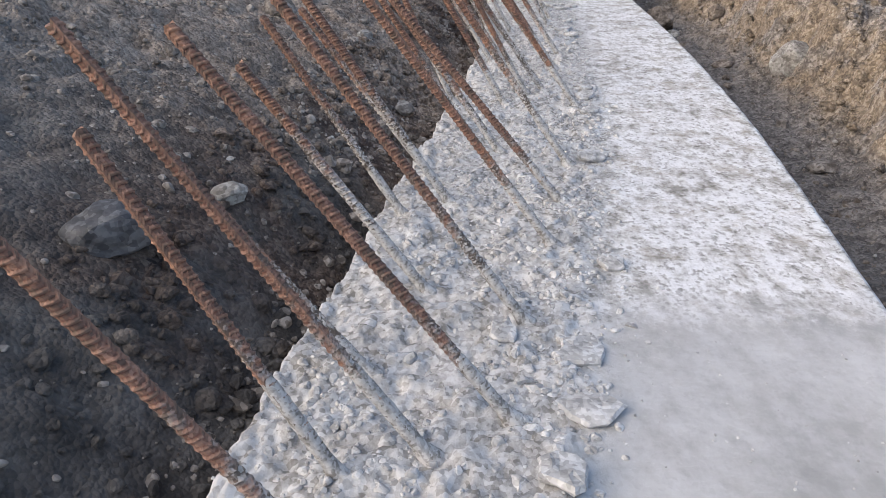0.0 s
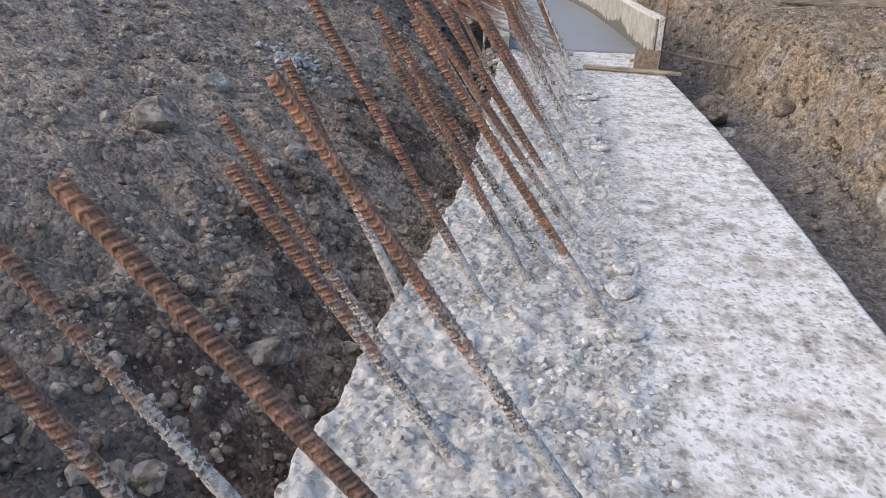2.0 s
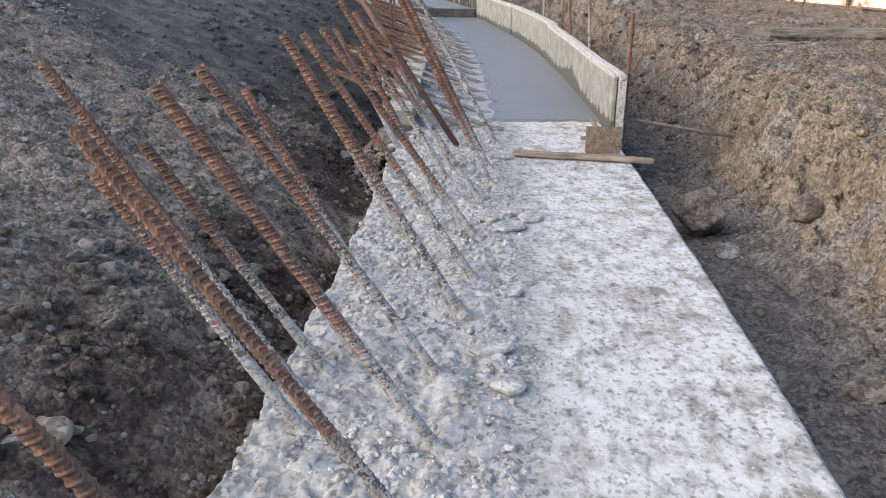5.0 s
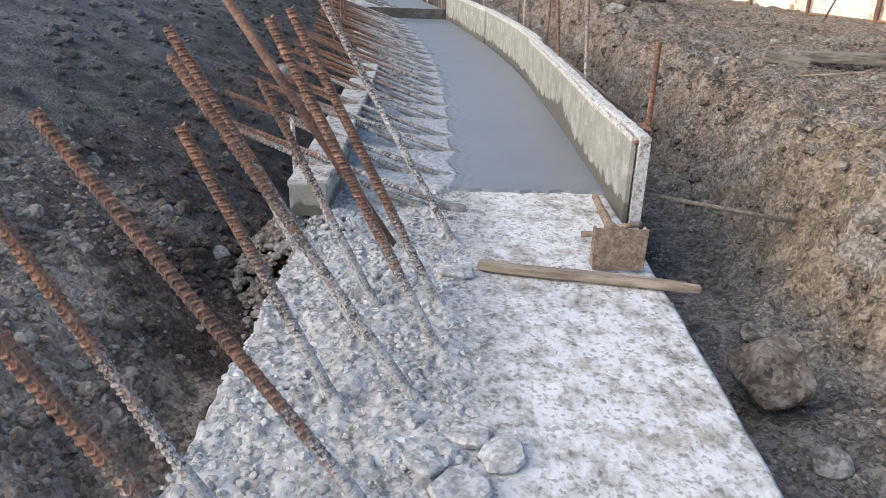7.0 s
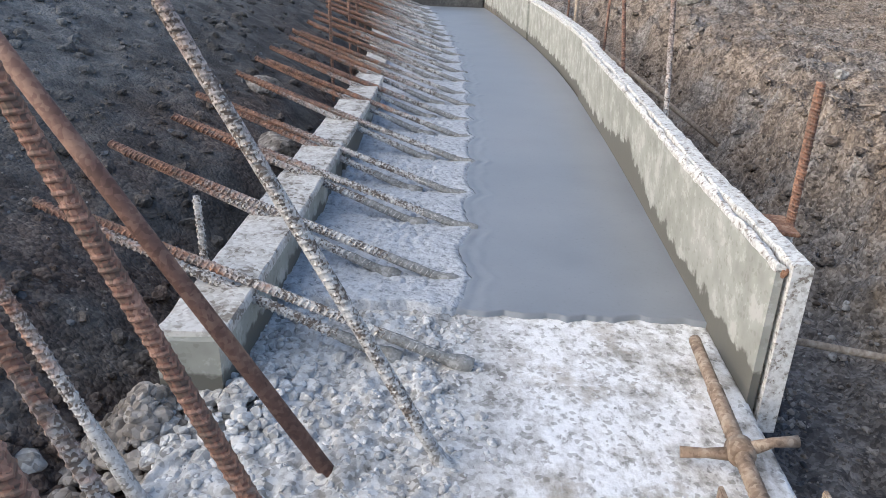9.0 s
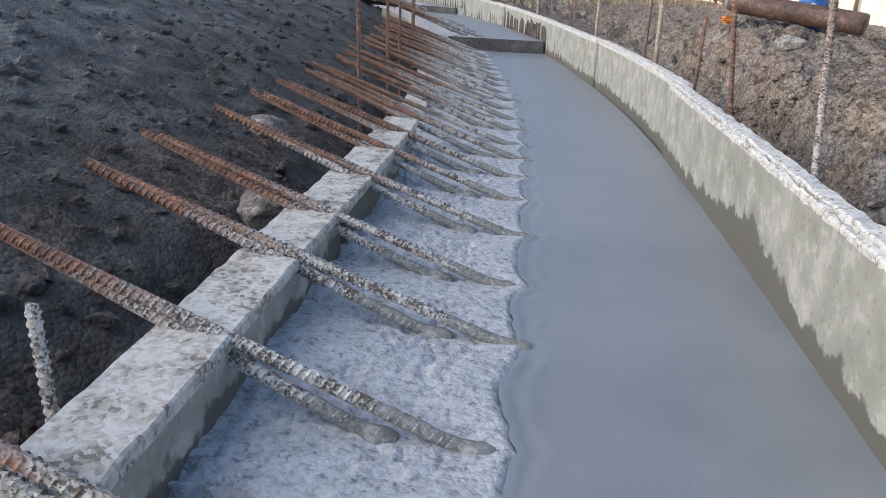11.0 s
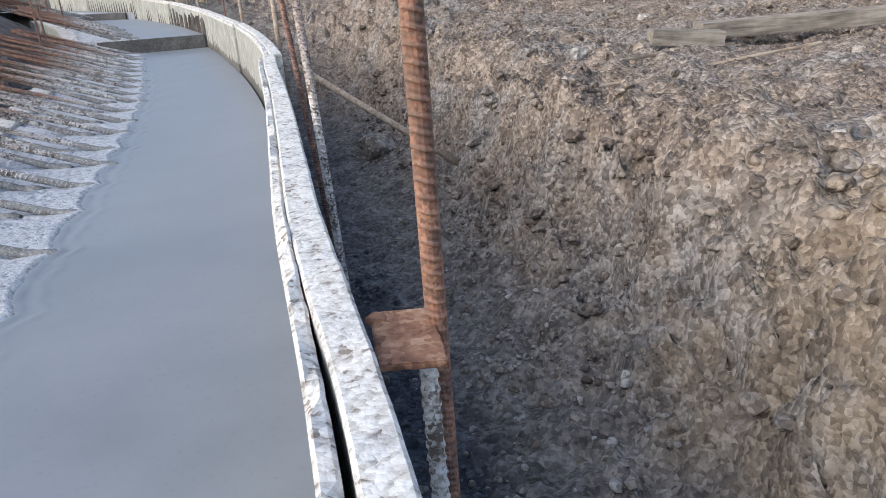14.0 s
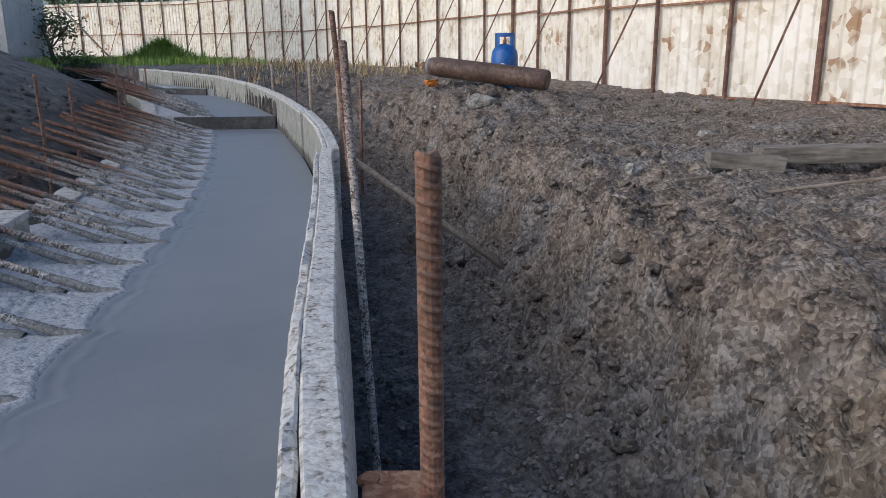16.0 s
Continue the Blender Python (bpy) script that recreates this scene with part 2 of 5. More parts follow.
def slab_material():
    m, t, b = material("cured_concrete")
    w = coords(t, "World")
    broad, fine = noise_of(t, w, 2.4, 5, 0.65), cells_of(t, w, 62)[0]
    stretch = node(t, "ShaderNodeMapping")
    stretch.inputs["Scale"].default_value = (1.0, 0.62, 1.0)
    t.links.new(w, stretch.inputs[0])
    flake = noise_of(t, stretch.outputs[0], 30, 5, 0.68)
    mid = noise_of(t, stretch.outputs[0], 11, 6, 0.68)
    base_c = ramp(t, math_of(t, "MULTIPLY_ADD", mid, 0.62, math_of(t, "MULTIPLY", broad, 0.38)),
                  ((0.40, (0.36, 0.34, 0.31)), (0.465, (0.63, 0.62, 0.605)), (0.53, (0.83, 0.83, 0.835))))
    pits = ramp(t, flake, ((0.36, (0.30, 0.285, 0.26)), (0.44, (0.84, 0.83, 0.82)), (0.50, (1, 1, 1))))
    speck = ramp(t, fine, ((0.06, (0.50, 0.49, 0.47)), (0.14, (0.93, 0.93, 0.93)), (0.9, (1, 1, 1))))
    colour = mix(t, 0.8, mix(t, 0.7, base_c, pits, "MULTIPLY"), speck, "MULTIPLY")
    dirt = noise_of(t, w, 3.4, 8, 0.78)
    colour = mix(t, math_of(t, "MULTIPLY", between(t, dirt, 0.53, 0.61), 0.55), colour, (0.36, 0.315, 0.255))
    p = xyz(t, w)
    line = math_of(t, "SUBTRACT", p[0], math_of(t, "MULTIPLY_ADD", p[1], 0.235, 0.02))
    bend = math_of(t, "MULTIPLY", math_of(t, "POWER", math_of(t, "MAXIMUM", math_of(t, "SUBTRACT", p[1], 2.0), 0.0), 2.0), 0.0118)
    strip = between(t, math_of(t, "ADD", math_of(t, "ADD", line, bend), math_of(t, "MULTIPLY_ADD", mid, 0.3, -0.15)), 0.08, -0.08)
    grey = ramp(t, math_of(t, "MULTIPLY_ADD", fine, 0.25, math_of(t, "MULTIPLY", mid, 0.75)), ((0.34, (0.20, 0.192, 0.18)), (0.46, (0.40, 0.392, 0.385)), (0.62, (0.60, 0.60, 0.60))))
    colour = mix(t, math_of(t, "MULTIPLY", strip, 0.85), colour, grey)
    trowel = math_of(t, "MULTIPLY", between(t, math_of(t, "MULTIPLY_ADD", mid, 0.5, p[1]), 2.72, 2.40), math_of(t, "SUBTRACT", 1.0, strip))
    smear = ramp(t, math_of(t, "MULTIPLY_ADD", mid, 0.4, math_of(t, "MULTIPLY", broad, 0.6)), ((0.36, (0.37, 0.37, 0.365)), (0.5, (0.46, 0.46, 0.46)), (0.62, (0.54, 0.54, 0.54))))
    colour = mix(t, math_of(t, "MULTIPLY", trowel, 0.9), colour, smear)
    t.links.new(colour, b.inputs["Base Color"])
    b.inputs["Roughness"].default_value = 0.9
    relief = math_of(t, "MULTIPLY_ADD", flake, 0.7, noise_of(t, w, 20, 3, 0.55))
    relief = math_of(t, "MULTIPLY", relief, math_of(t, "MULTIPLY_ADD", trowel, -0.8, 1.0))
    bump(t, b, math_of(t, "MULTIPLY_ADD", fine, 0.15, relief), 0.75, 0.008)
    return m


def wet_material():
    m, t, b = material("fresh_concrete")
    w = coords(t, "World")
    p = xyz(t, w)
    broad, mid, fine = noise_of(t, w, 0.8, 3), noise_of(t, w, 3.5, 3, 0.5), noise_of(t, w, 60, 2, 0.5)
    trowelled = ramp(t, math_of(t, "MULTIPLY_ADD", mid, 0.35, math_of(t, "MULTIPLY", broad, 0.65)),
                     ((0.32, (0.192, 0.208, 0.231)), (0.50, (0.236, 0.254, 0.281)), (0.68, (0.28, 0.298, 0.327))))
    t.links.new(mix(t, 0.35, trowelled, ramp(t, fine, ((0.22, (0.6, 0.6, 0.6)), (0.36, (0.95, 0.95, 0.95)), (0.6, (1, 1, 1)))), "MULTIPLY"), b.inputs["Base Color"])
    t.links.new(between(t, math_of(t, "MULTIPLY_ADD", broad, 0.5, math_of(t, "MULTIPLY", mid, 0.5)), -0.5, 1.9), b.inputs["Roughness"])
    bump(t, b, math_of(t, "MULTIPLY_ADD", fine, 0.12, mid), 0.10, 0.005)
    return m


def rough_wet_material():
    return speckled("raked_concrete", ((0.30, (0.20, 0.208, 0.225)), (0.40, (0.37, 0.382, 0.406)), (0.60, (0.52, 0.534, 0.563))), 30, 85, 0.75, 0.9, 0.012, "World")


def bar_material(name, low, high, warm=0.0):
    """Rusted steel, splashed with cement over its foot."""
    m, t, b = material(name)
    w = coords(t)
    p = xyz(t, w)
    info = t.nodes.new("ShaderNodeObjectInfo").outputs["Random"]
    shift = t.nodes.new("ShaderNodeVectorMath")
    shift.operation = "ADD"
    t.links.new(w, shift.inputs[0])
    t.links.new(math_of(t, "MULTIPLY", info, 37.0), shift.inputs[1])
    ws = shift.outputs[0]
    mid, fine = noise_of(t, ws, 20, 3, 0.6), cells_of(t, ws, 150)[0]
    mixed = math_of(t, "MULTIPLY_ADD", fine, 0.25, math_of(t, "MULTIPLY", mid, 0.75))
    rust = ramp(t, mixed, ((0.36, (0.022, 0.013, 0.012)), (0.47, (0.078, 0.031, 0.025)), (0.56, (0.155, 0.060, 0.042)), (0.66, (0.30, 0.165, 0.125))))
    orange = ramp(t, mixed, ((0.36, (0.07, 0.026, 0.013)), (0.5, (0.18, 0.066, 0.034)), (0.66, (0.34, 0.16, 0.085))))
    rust = mix(t, math_of(t, "MULTIPLY", between(t, noise_of(t, ws, 5, 3), 0.56 - warm, 0.68 - warm), 0.55 + warm), rust, orange)
    # Rib crests: worn paler, with their highlights put into the colour too.
    crest = between(t, t.nodes.new("ShaderNodeNewGeometry").outputs["Pointiness"], 0.50, 0.54)
    rust = mix(t, math_of(t, "MULTIPLY", crest, 0.38), rust, (0.36, 0.25, 0.19))
    cement = ramp(t, mixed, ((0.40, (0.13, 0.105, 0.09)), (0.47, (0.36, 0.34, 0.32)), (0.60, (0.58, 0.565, 0.55))))
    height = math_of(t, "MULTIPLY_ADD", math_of(t, "SUBTRACT", mid, 0.5), 1.3, p[2])
    height = math_of(t, "ADD", height, math_of(t, "MULTIPLY", math_of(t, "SUBTRACT", info, 0.5), 0.45))
    t.links.new(mix(t, between(t, height, low, high), cement, rust), b.inputs["Base Color"])
    b.inputs["Roughness"].default_value = 0.85
    bump(t, b, mid, 0.4, 0.003)
    return m


def board_material():
    """Painted formwork ply, with a wet band where the fresh concrete has touched it."""
    m, t, b = material("formwork_ply")
    w = coords(t, "World")
    p = xyz(t, w)
    broad, mid, fine = noise_of(t, w, 2.0, 4), noise_of(t, w, 8, 4, 0.55), cells_of(t, w, 70)[0]
    base = ramp(t, math_of(t, "MULTIPLY_ADD", mid, 0.5, math_of(t, "MULTIPLY", broad, 0.5)),
                ((0.33, (0.265, 0.268, 0.238)), (0.5, (0.335, 0.34, 0.305)), (0.66, (0.40, 0.40, 0.368))))
    base = mix(t, 0.35, base, ramp(t, fine, ((0.05, (0.6, 0.57, 0.52)), (0.12, (0.95, 0.95, 0.95)), (0.9, (1, 1, 1)))), "MULTIPLY")
    scab = between(t, math_of(t, "MULTIPLY_ADD", noise_of(t, w, 26, 4, 0.65), 0.45, math_of(t, "MULTIPLY", mid, 0.55)), 0.535, 0.575)
    base = mix(t, math_of(t, "MULTIPLY", scab, 0.38), base, (0.56, 0.56, 0.53))
    lift = math_of(t, "ADD", p[2], math_of(t, "MULTIPLY", math_of(t, "SUBTRACT", mid, 0.5), 0.22))
    peak = math_of(t, "SUBTRACT", lift, math_of(t, "MULTIPLY", between(t, math_of(t, "ABSOLUTE", math_of(t, "SUBTRACT", p[1], 13.55)), 0.75, 0.0), 0.13))
    wet = mix(t, between(t, peak, 0.112, 0.094), base, (0.13, 0.126, 0.108))
    t.links.new(wet, b.inputs["Base Color"])
    b.inputs["Roughness"].default_value = 0.8
    bump(t, b, math_of(t, "MULTIPLY_ADD", fine, 0.1, mid), 0.3, 0.004)
    return m


SOIL = soil_material()
SLAB = slab_material()
WET = wet_material()
RAKED = rough_wet_material()
BAR_STEEP = bar_material("splashed_rebar", 0.30, 0.60, 0.05)
BAR_LOW = bar_material("splashed_low_rebar", 0.55, 0.95, 0.14)
BAR_ORANGE = bar_material("orange_rusty_rebar", -0.9, -0.6, 0.16)
BAR_RUST = bar_material("rusty_rebar", -0.9, -0.6)
BAR_PALE = bar_material("cement_coated_rebar", 1.0, 1.9)
COAT = speckled("dried_cement", ((0.36, (0.22, 0.205, 0.19)), (0.48, (0.43, 0.42, 0.41)), (0.62, (0.60, 0.59, 0.58))), 20, 120, 0.9, 0.6, 0.004)
COAT_LOW = speckled("wet_cement", ((0.32, (0.13, 0.13, 0.125)), (0.5, (0.22, 0.22, 0.215)), (0.66, (0.34, 0.34, 0.34))), 20, 120, 0.7, 0.6, 0.004)
LEAF = speckled("green_leaf", ((0.3, (0.03, 0.06, 0.015)), (0.5, (0.06, 0.11, 0.025)), (0.7, (0.10, 0.16, 0.04))), 3, 20, 0.6, 0.1, 0.002, "World")
GRASS = speckled("grass_blade", ((0.3, (0.10, 0.17, 0.02)), (0.5, (0.19, 0.30, 0.05)), (0.7, (0.30, 0.42, 0.09))), 2, 15, 0.6, 0.1, 0.002, "World")
STRAW = speckled("dry_straw", ((0.3, (0.22, 0.17, 0.09)), (0.6, (0.42, 0.34, 0.20))), 4, 30, 0.8, 0.1, 0.002, "World")
BARK = speckled("bark", ((0.3, (0.05, 0.04, 0.03)), (0.6, (0.14, 0.11, 0.085))), 8, 50, 0.9, 0.5, 0.01)
BOARD = board_material()
SPLASH = speckled("cement_splashed_edge", ((0.33, (0.22, 0.19, 0.165)), (0.40, (0.46, 0.445, 0.42)), (0.58, (0.68, 0.675, 0.66))), 34, 110, 0.9, 0.8, 0.008, "World")
CAP = speckled("cement_smeared_timber", ((0.33, (0.20, 0.175, 0.15)), (0.42, (0.40, 0.38, 0.355)), (0.60, (0.60, 0.59, 0.57))), 11, 75, 0.9, 0.7, 0.006, "World")
TIMBER = wood("weathered_timber", ((0.36, (0.19, 0.145, 0.11)), (0.5, (0.34, 0.275, 0.215)), (0.62, (0.45, 0.385, 0.315))))
GREY_TIMBER = wood("grey_timber", ((0.36, (0.10, 0.088, 0.076)), (0.5, (0.20, 0.18, 0.157)), (0.62, (0.31, 0.285, 0.25))))
RUST = speckled("rusty_plate", ((0.3, (0.10, 0.048, 0.03)), (0.5, (0.27, 0.135, 0.08)), (0.68, (0.42, 0.27, 0.18))), 16, 90, 0.85, 0.4, 0.004)
RUST_PIPE = speckled("rusty_pipe_steel", ((0.3, (0.09, 0.045, 0.035)), (0.5, (0.165, 0.09, 0.07)), (0.7, (0.26, 0.16, 0.12))), 8, 80, 0.75, 0.25, 0.002)
DARK_BOARD = speckled("wet_dark_board", ((0.3, (0.035, 0.035, 0.036)), (0.5, (0.07, 0.07, 0.07)), (0.7, (0.12, 0.118, 0.115))), 5, 40, 0.6, 0.3, 0.004)
STONE_GREY = speckled("grey_stone", ((0.34, (0.085, 0.072, 0.062)), (0.5, (0.215, 0.190, 0.168)), (0.64, (0.38, 0.348, 0.318))), 6, 50, 0.9, 0.6, 0.01)
STONE_PALE = speckled("pale_rubble", ((0.34, (0.13, 0.12, 0.11)), (0.5, (0.27, 0.26, 0.245)), (0.64, (0.43, 0.42, 0.40))), 8, 60, 0.9, 0.6, 0.01)
FENCE_SHEET = speckled("painted_sheet", ((0.30, (0.36, 0.23, 0.14)), (0.38, (0.66, 0.62, 0.54)), (0.52, (0.80, 0.78, 0.72)), (0.66, (0.86, 0.85, 0.82))), 1.2, 9, 0.5, 0.1, 0.003, "World")
BLUE = speckled("blue_enamel", ((0.3, (0.01, 0.07, 0.26)), (0.5, (0.015, 0.11, 0.40)), (0.7, (0.03, 0.15, 0.48))), 6, 50, 0.4, 0.1, 0.002)
BROWN_PAINT = speckled("brown_cylinder_paint", ((0.3, (0.05, 0.03, 0.025)), (0.5, (0.10, 0.062, 0.05)), (0.7, (0.18, 0.12, 0.10))), 6, 40, 0.6, 0.2, 0.003)
STONE_BROWN = speckled("brown_stone", ((0.34, (0.07, 0.055, 0.044)), (0.5, (0.17, 0.140, 0.115)), (0.64, (0.31, 0.27, 0.235))), 6, 50, 0.9, 0.6, 0.01)
# Wet gravel tone, darkened again to hold the ditch's shadow.
STONE_DARK = speckled("shaded_wet_gravel", ((0.34, (0.030, 0.032, 0.038)), (0.5, (0.075, 0.078, 0.088)), (0.64, (0.15, 0.155, 0.166))), 6, 50, 0.7, 0.6, 0.01)
STONE_BLUE = speckled("crushed_blue_stone", ((0.3, (0.17, 0.185, 0.205)), (0.5, (0.30, 0.32, 0.345)), (0.68, (0.44, 0.46, 0.48))), 9, 60, 0.85, 0.5, 0.008)
CRUMB = speckled("concrete_crumb", ((0.34, (0.30, 0.295, 0.29)), (0.5, (0.49, 0.485, 0.48)), (0.64, (0.66, 0.66, 0.66))), 9, 70, 0.92, 0.6, 0.008)
TIMBER_RUST = speckled("brown_threaded_steel", ((0.3, (0.14, 0.095, 0.065)), (0.5, (0.27, 0.195, 0.14)), (0.68, (0.40, 0.32, 0.245))), 18, 90, 0.8, 0.4, 0.004)
ORANGE = speckled("orange_hose", ((0.3, (0.42, 0.12, 0.015)), (0.6, (0.62, 0.22, 0.03))), 6, 50, 0.5, 0.1, 0.002)
WHITE = speckled("white_paint", ((0.3, (0.6, 0.6, 0.6)), (0.6, (0.8, 0.8, 0.8))), 6, 50, 0.5, 0.1, 0.002)
BLUE_GREY = speckled("pale_blue_paint", ((0.3, (0.12, 0.16, 0.22)), (0.6, (0.24, 0.29, 0.36))), 6, 50, 0.5, 0.1, 0.002)
RENDER_GREY = speckled("grey_render", ((0.3, (0.36, 0.37, 0.38)), (0.6, (0.52, 0.53, 0.54))), 2, 30, 0.9, 0.2, 0.004)


# ---------------------------------------------------------------- builders
def mesh_object(name, verts, faces, mat, parent=None, smooth_shade=False):
    me = bpy.data.meshes.new(name)
    me.from_pydata([tuple(v) for v in verts], [], [tuple(f) for f in faces])
    me.materials.append(mat)
    if smooth_shade:
        me.polygons.foreach_set("use_smooth", [True] * len(me.polygons))
    me.update()
    ob = new(name, me)
    if parent is not None:
        ob.parent = parent
    return ob


def grid_object(name, px, py, pz, mat, parent=None, smooth_shade=True):
    """A sheet from three arrays of the same two-dimensional shape."""
    ny, nx = px.shape
    idx = np.arange(ny * nx).reshape(ny, nx)
    quads = np.stack([idx[:-1, :-1], idx[:-1, 1:], idx[1:, 1:], idx[1:, :-1]], -1).reshape(-1, 4)
    me = bpy.data.meshes.new(name)
    me.vertices.add(ny * nx)
    me.vertices.foreach_set("co", np.stack([px, py, pz], -1).astype(np.float32).ravel())
    me.loops.add(quads.size)
    me.loops.foreach_set("vertex_index", quads.ravel().astype(np.int32))
    me.polygons.add(len(quads))
    me.polygons.foreach_set("loop_start", np.arange(0, quads.size, 4, dtype=np.int32))
    me.polygons.foreach_set("use_smooth", np.full(len(quads), smooth_shade))
    me.materials.append(mat)
    me.update(calc_edges=True)
    ob = new(name, me)
    if parent is not None:
        ob.parent = parent
    return ob


def part(name, bm, mat, parent=None, label=""):
    me = bpy.data.meshes.new(name)
    bm.to_mesh(me)
    bm.free()
    me.materials.append(mat)
    ob = new(name, me)
    if parent is not None:
        ob.parent = parent
    if label:
        tagged(ob, label)
    return ob


def base(name, m, label, category, group=""):
    ob = new(name)
    ob.matrix_basis = m
    return tagged(ob, label, category, group)


def box_bm(sx, sy, sz, centre=(0, 0, 0), bevel=0.006, wear=0.0, cuts=0, seed=0):
    bm = bmesh.new()
    bmesh.ops.create_cube(bm, size=1.0)
    for v in bm.verts:
        v.co = Vector((v.co.x * sx, v.co.y * sy, v.co.z * sz))
    if cuts:
        long = max(range(3), key=lambda k: (sx, sy, sz)[k])
        edges = [e for e in bm.edges if abs((e.verts[0].co - e.verts[1].co)[long]) > 0.5 * (sx, sy, sz)[long]]
        bmesh.ops.subdivide_edges(bm, edges=edges, cuts=cuts, use_grid_fill=True)
    if bevel:
        bmesh.ops.bevel(bm, geom=[e for e in bm.edges if len(e.link_faces) == 2 and e.calc_face_angle(0) > 0.5], offset=bevel, segments=2, affect="EDGES")
    for v in bm.verts:
        if wear:
            v.co += wear * Vector(noise.noise_vector(v.co * 9 + Vector((seed * 3.1, 0, seed))))
        v.co += Vector(centre)
    return bm


def tube_bm(points, radii, sides=14, caps=True):
    """A round bar along the points."""
    bm = bmesh.new()
    rings = []
    pts = [Vector(p) for p in points]
    for i, p in enumerate(pts):
        d = (pts[min(i + 1, len(pts) - 1)] - pts[max(i - 1, 0)]).normalized()
        a = d.orthogonal().normalized() if abs(d.z) < 0.99 else Vector((1, 0, 0))
        b = d.cross(a)
        r = radii[i] if isinstance(radii, (list, tuple)) else radii
        rings.append([bm.verts.new(p + r * (math.cos(t) * a + math.sin(t) * b)) for t in (2 * math.pi * k / sides for k in range(sides))])
    for r0, r1 in zip(rings, rings[1:]):
        for k in range(sides):
            f = bm.faces.new((r0[k], r0[(k + 1) % sides], r1[(k + 1) % sides], r1[k]))
            f.smooth = True
    if caps:
        bm.faces.new(rings[0][::-1])
        bm.faces.new(rings[-1])
    return bm


def lathe_bm(profile, sides=28):
    return tube_bm([(0, 0, z) for r, z in profile], [r for r, z in profile], sides)


def rebar_mesh(name, length, radius, mat, rib=0.0044, pitch=0.022, below=0.10, bend=0.0):
    """A ribbed bar along +z: two rows of slanting ribs and two seams."""
    sides = 12
    z = np.arange(-below, length, pitch / 8)
    ring = np.arange(sides) * 2 * np.pi / sides
    zz, aa = np.meshgrid(z, ring, indexing="ij")
    phase = (zz / pitch) % 1.0
    crest = np.clip(1.5 - np.abs(phase - 0.5) * 7, 0, 1) * np.abs(np.sin(aa)) ** 0.6
    seam = (np.abs(np.cos(aa)) > 0.98) * 0.8
    r = radius + rib * np.maximum(crest, seam)
    shear = 0.35 * radius * np.cos(aa) * np.sign(np.sin(aa) + 1e-6)
    px, py = r * np.cos(aa), r * np.sin(aa)
    px = px + bend * (np.clip(zz, 0, None) / length) ** 2
    verts = np.stack([px, py, zz + shear], -1).reshape(-1, 3)
    n = len(z)
    faces = [(i * sides + k, i * sides + (k + 1) % sides, (i + 1) * sides + (k + 1) % sides, (i + 1) * sides + k) for i in range(n - 1) for k in range(sides)]
    faces.append(tuple((n - 1) * sides + k for k in range(sides)))
    faces.append(tuple(k for k in range(sides))[::-1])
    me = bpy.data.meshes.new(name)
    me.from_pydata(verts.tolist(), [], faces)
    me.materials.append(mat)
    me.update()
    return me


def along(p, d):
    """A pose at p whose z axis runs along d."""
    return Matrix.Translation(p) @ Vector(d).to_track_quat("Z", "Y").to_matrix().to_4x4()


def stone_data(seed, detail=2, flat=0.7, jag=0.35, near=0.42, far=0.8):
    bm = bmesh.new()
    bmesh.ops.create_icosphere(bm, subdivisions=detail, radius=1.0)
    rnd = random.Random(seed)
    off = Vector((rnd.uniform(0, 90), rnd.uniform(0, 90), rnd.uniform(0, 90)))
    planes = [(Vector((rnd.gauss(0, 1), rnd.gauss(0, 1), rnd.gauss(0, 1))).normalized(), rnd.uniform(near, far)) for k in range(9)]
    for v in bm.verts:
        c = v.co.copy()
        for n, d in planes:
            over = c.dot(n) - d
            if over > 0:
                c -= n * over * 0.9
        c *= 1 + jag * 0.5 * noise.noise(v.co * 1.3 + off) + jag * 0.15 * noise.noise(v.co * 4 + off)
        v.co = Vector((c.x, c.y * 0.85, c.z * flat))
    return bm


def stone(name, p, size, seed, mat, label, flat=0.7, turn=0.0, detail=4):
    bm = stone_data(seed, detail, flat, 0.35, 0.60, 0.92)
    for v in bm.verts:
        v.co *= size
    ob = part(name, bm, mat)
    ob.matrix_basis = pose(*p, 0, 0, turn)
    return tagged(ob, label, "rock")


def scatter(name, spots, mat, label, shapes=9, detail=1):
    """Many small stones, joined. spots: rows of x, y, z, size."""
    shape = []
    for k in range(shapes):
        bm = stone_data(100 + k, detail, 0.65)
        bm.verts.ensure_lookup_table()
        shape.append((np.array([v.co[:] for v in bm.verts]), np.array([[v.index for v in f.verts] for f in bm.faces])))
        bm.free()
    rnd = np.random.RandomState(len(spots))
    vs, fs, n = [], [], 0
    for x, y, z, s in spots:
        v, f = shape[rnd.randint(shapes)]
        a, b = rnd.uniform(0, 6.28), rnd.normal(0, 0.35)
        ca, sa, cb, sb = math.cos(a), math.sin(a), math.cos(b), math.sin(b)
        turn = np.array([[ca, -sa, 0], [sa, ca, 0], [0, 0, 1]]) @ np.array([[1, 0, 0], [0, cb, -sb], [0, sb, cb]])
        vs.append((v * s) @ turn.T + (x, y, z))
        fs.append(f + n)
        n += len(v)
    ob = mesh_object(name, np.concatenate(vs).tolist(), np.concatenate(fs).tolist(), mat)
    return tagged(ob, label, "rubble", kind="stuff")


# ---------------------------------------------------------------- the ground
def graded(stops):
    out = [np.arange(a, b, s) for a, b, s in stops]
    return np.concatenate(out + [[stops[-1][1]]])


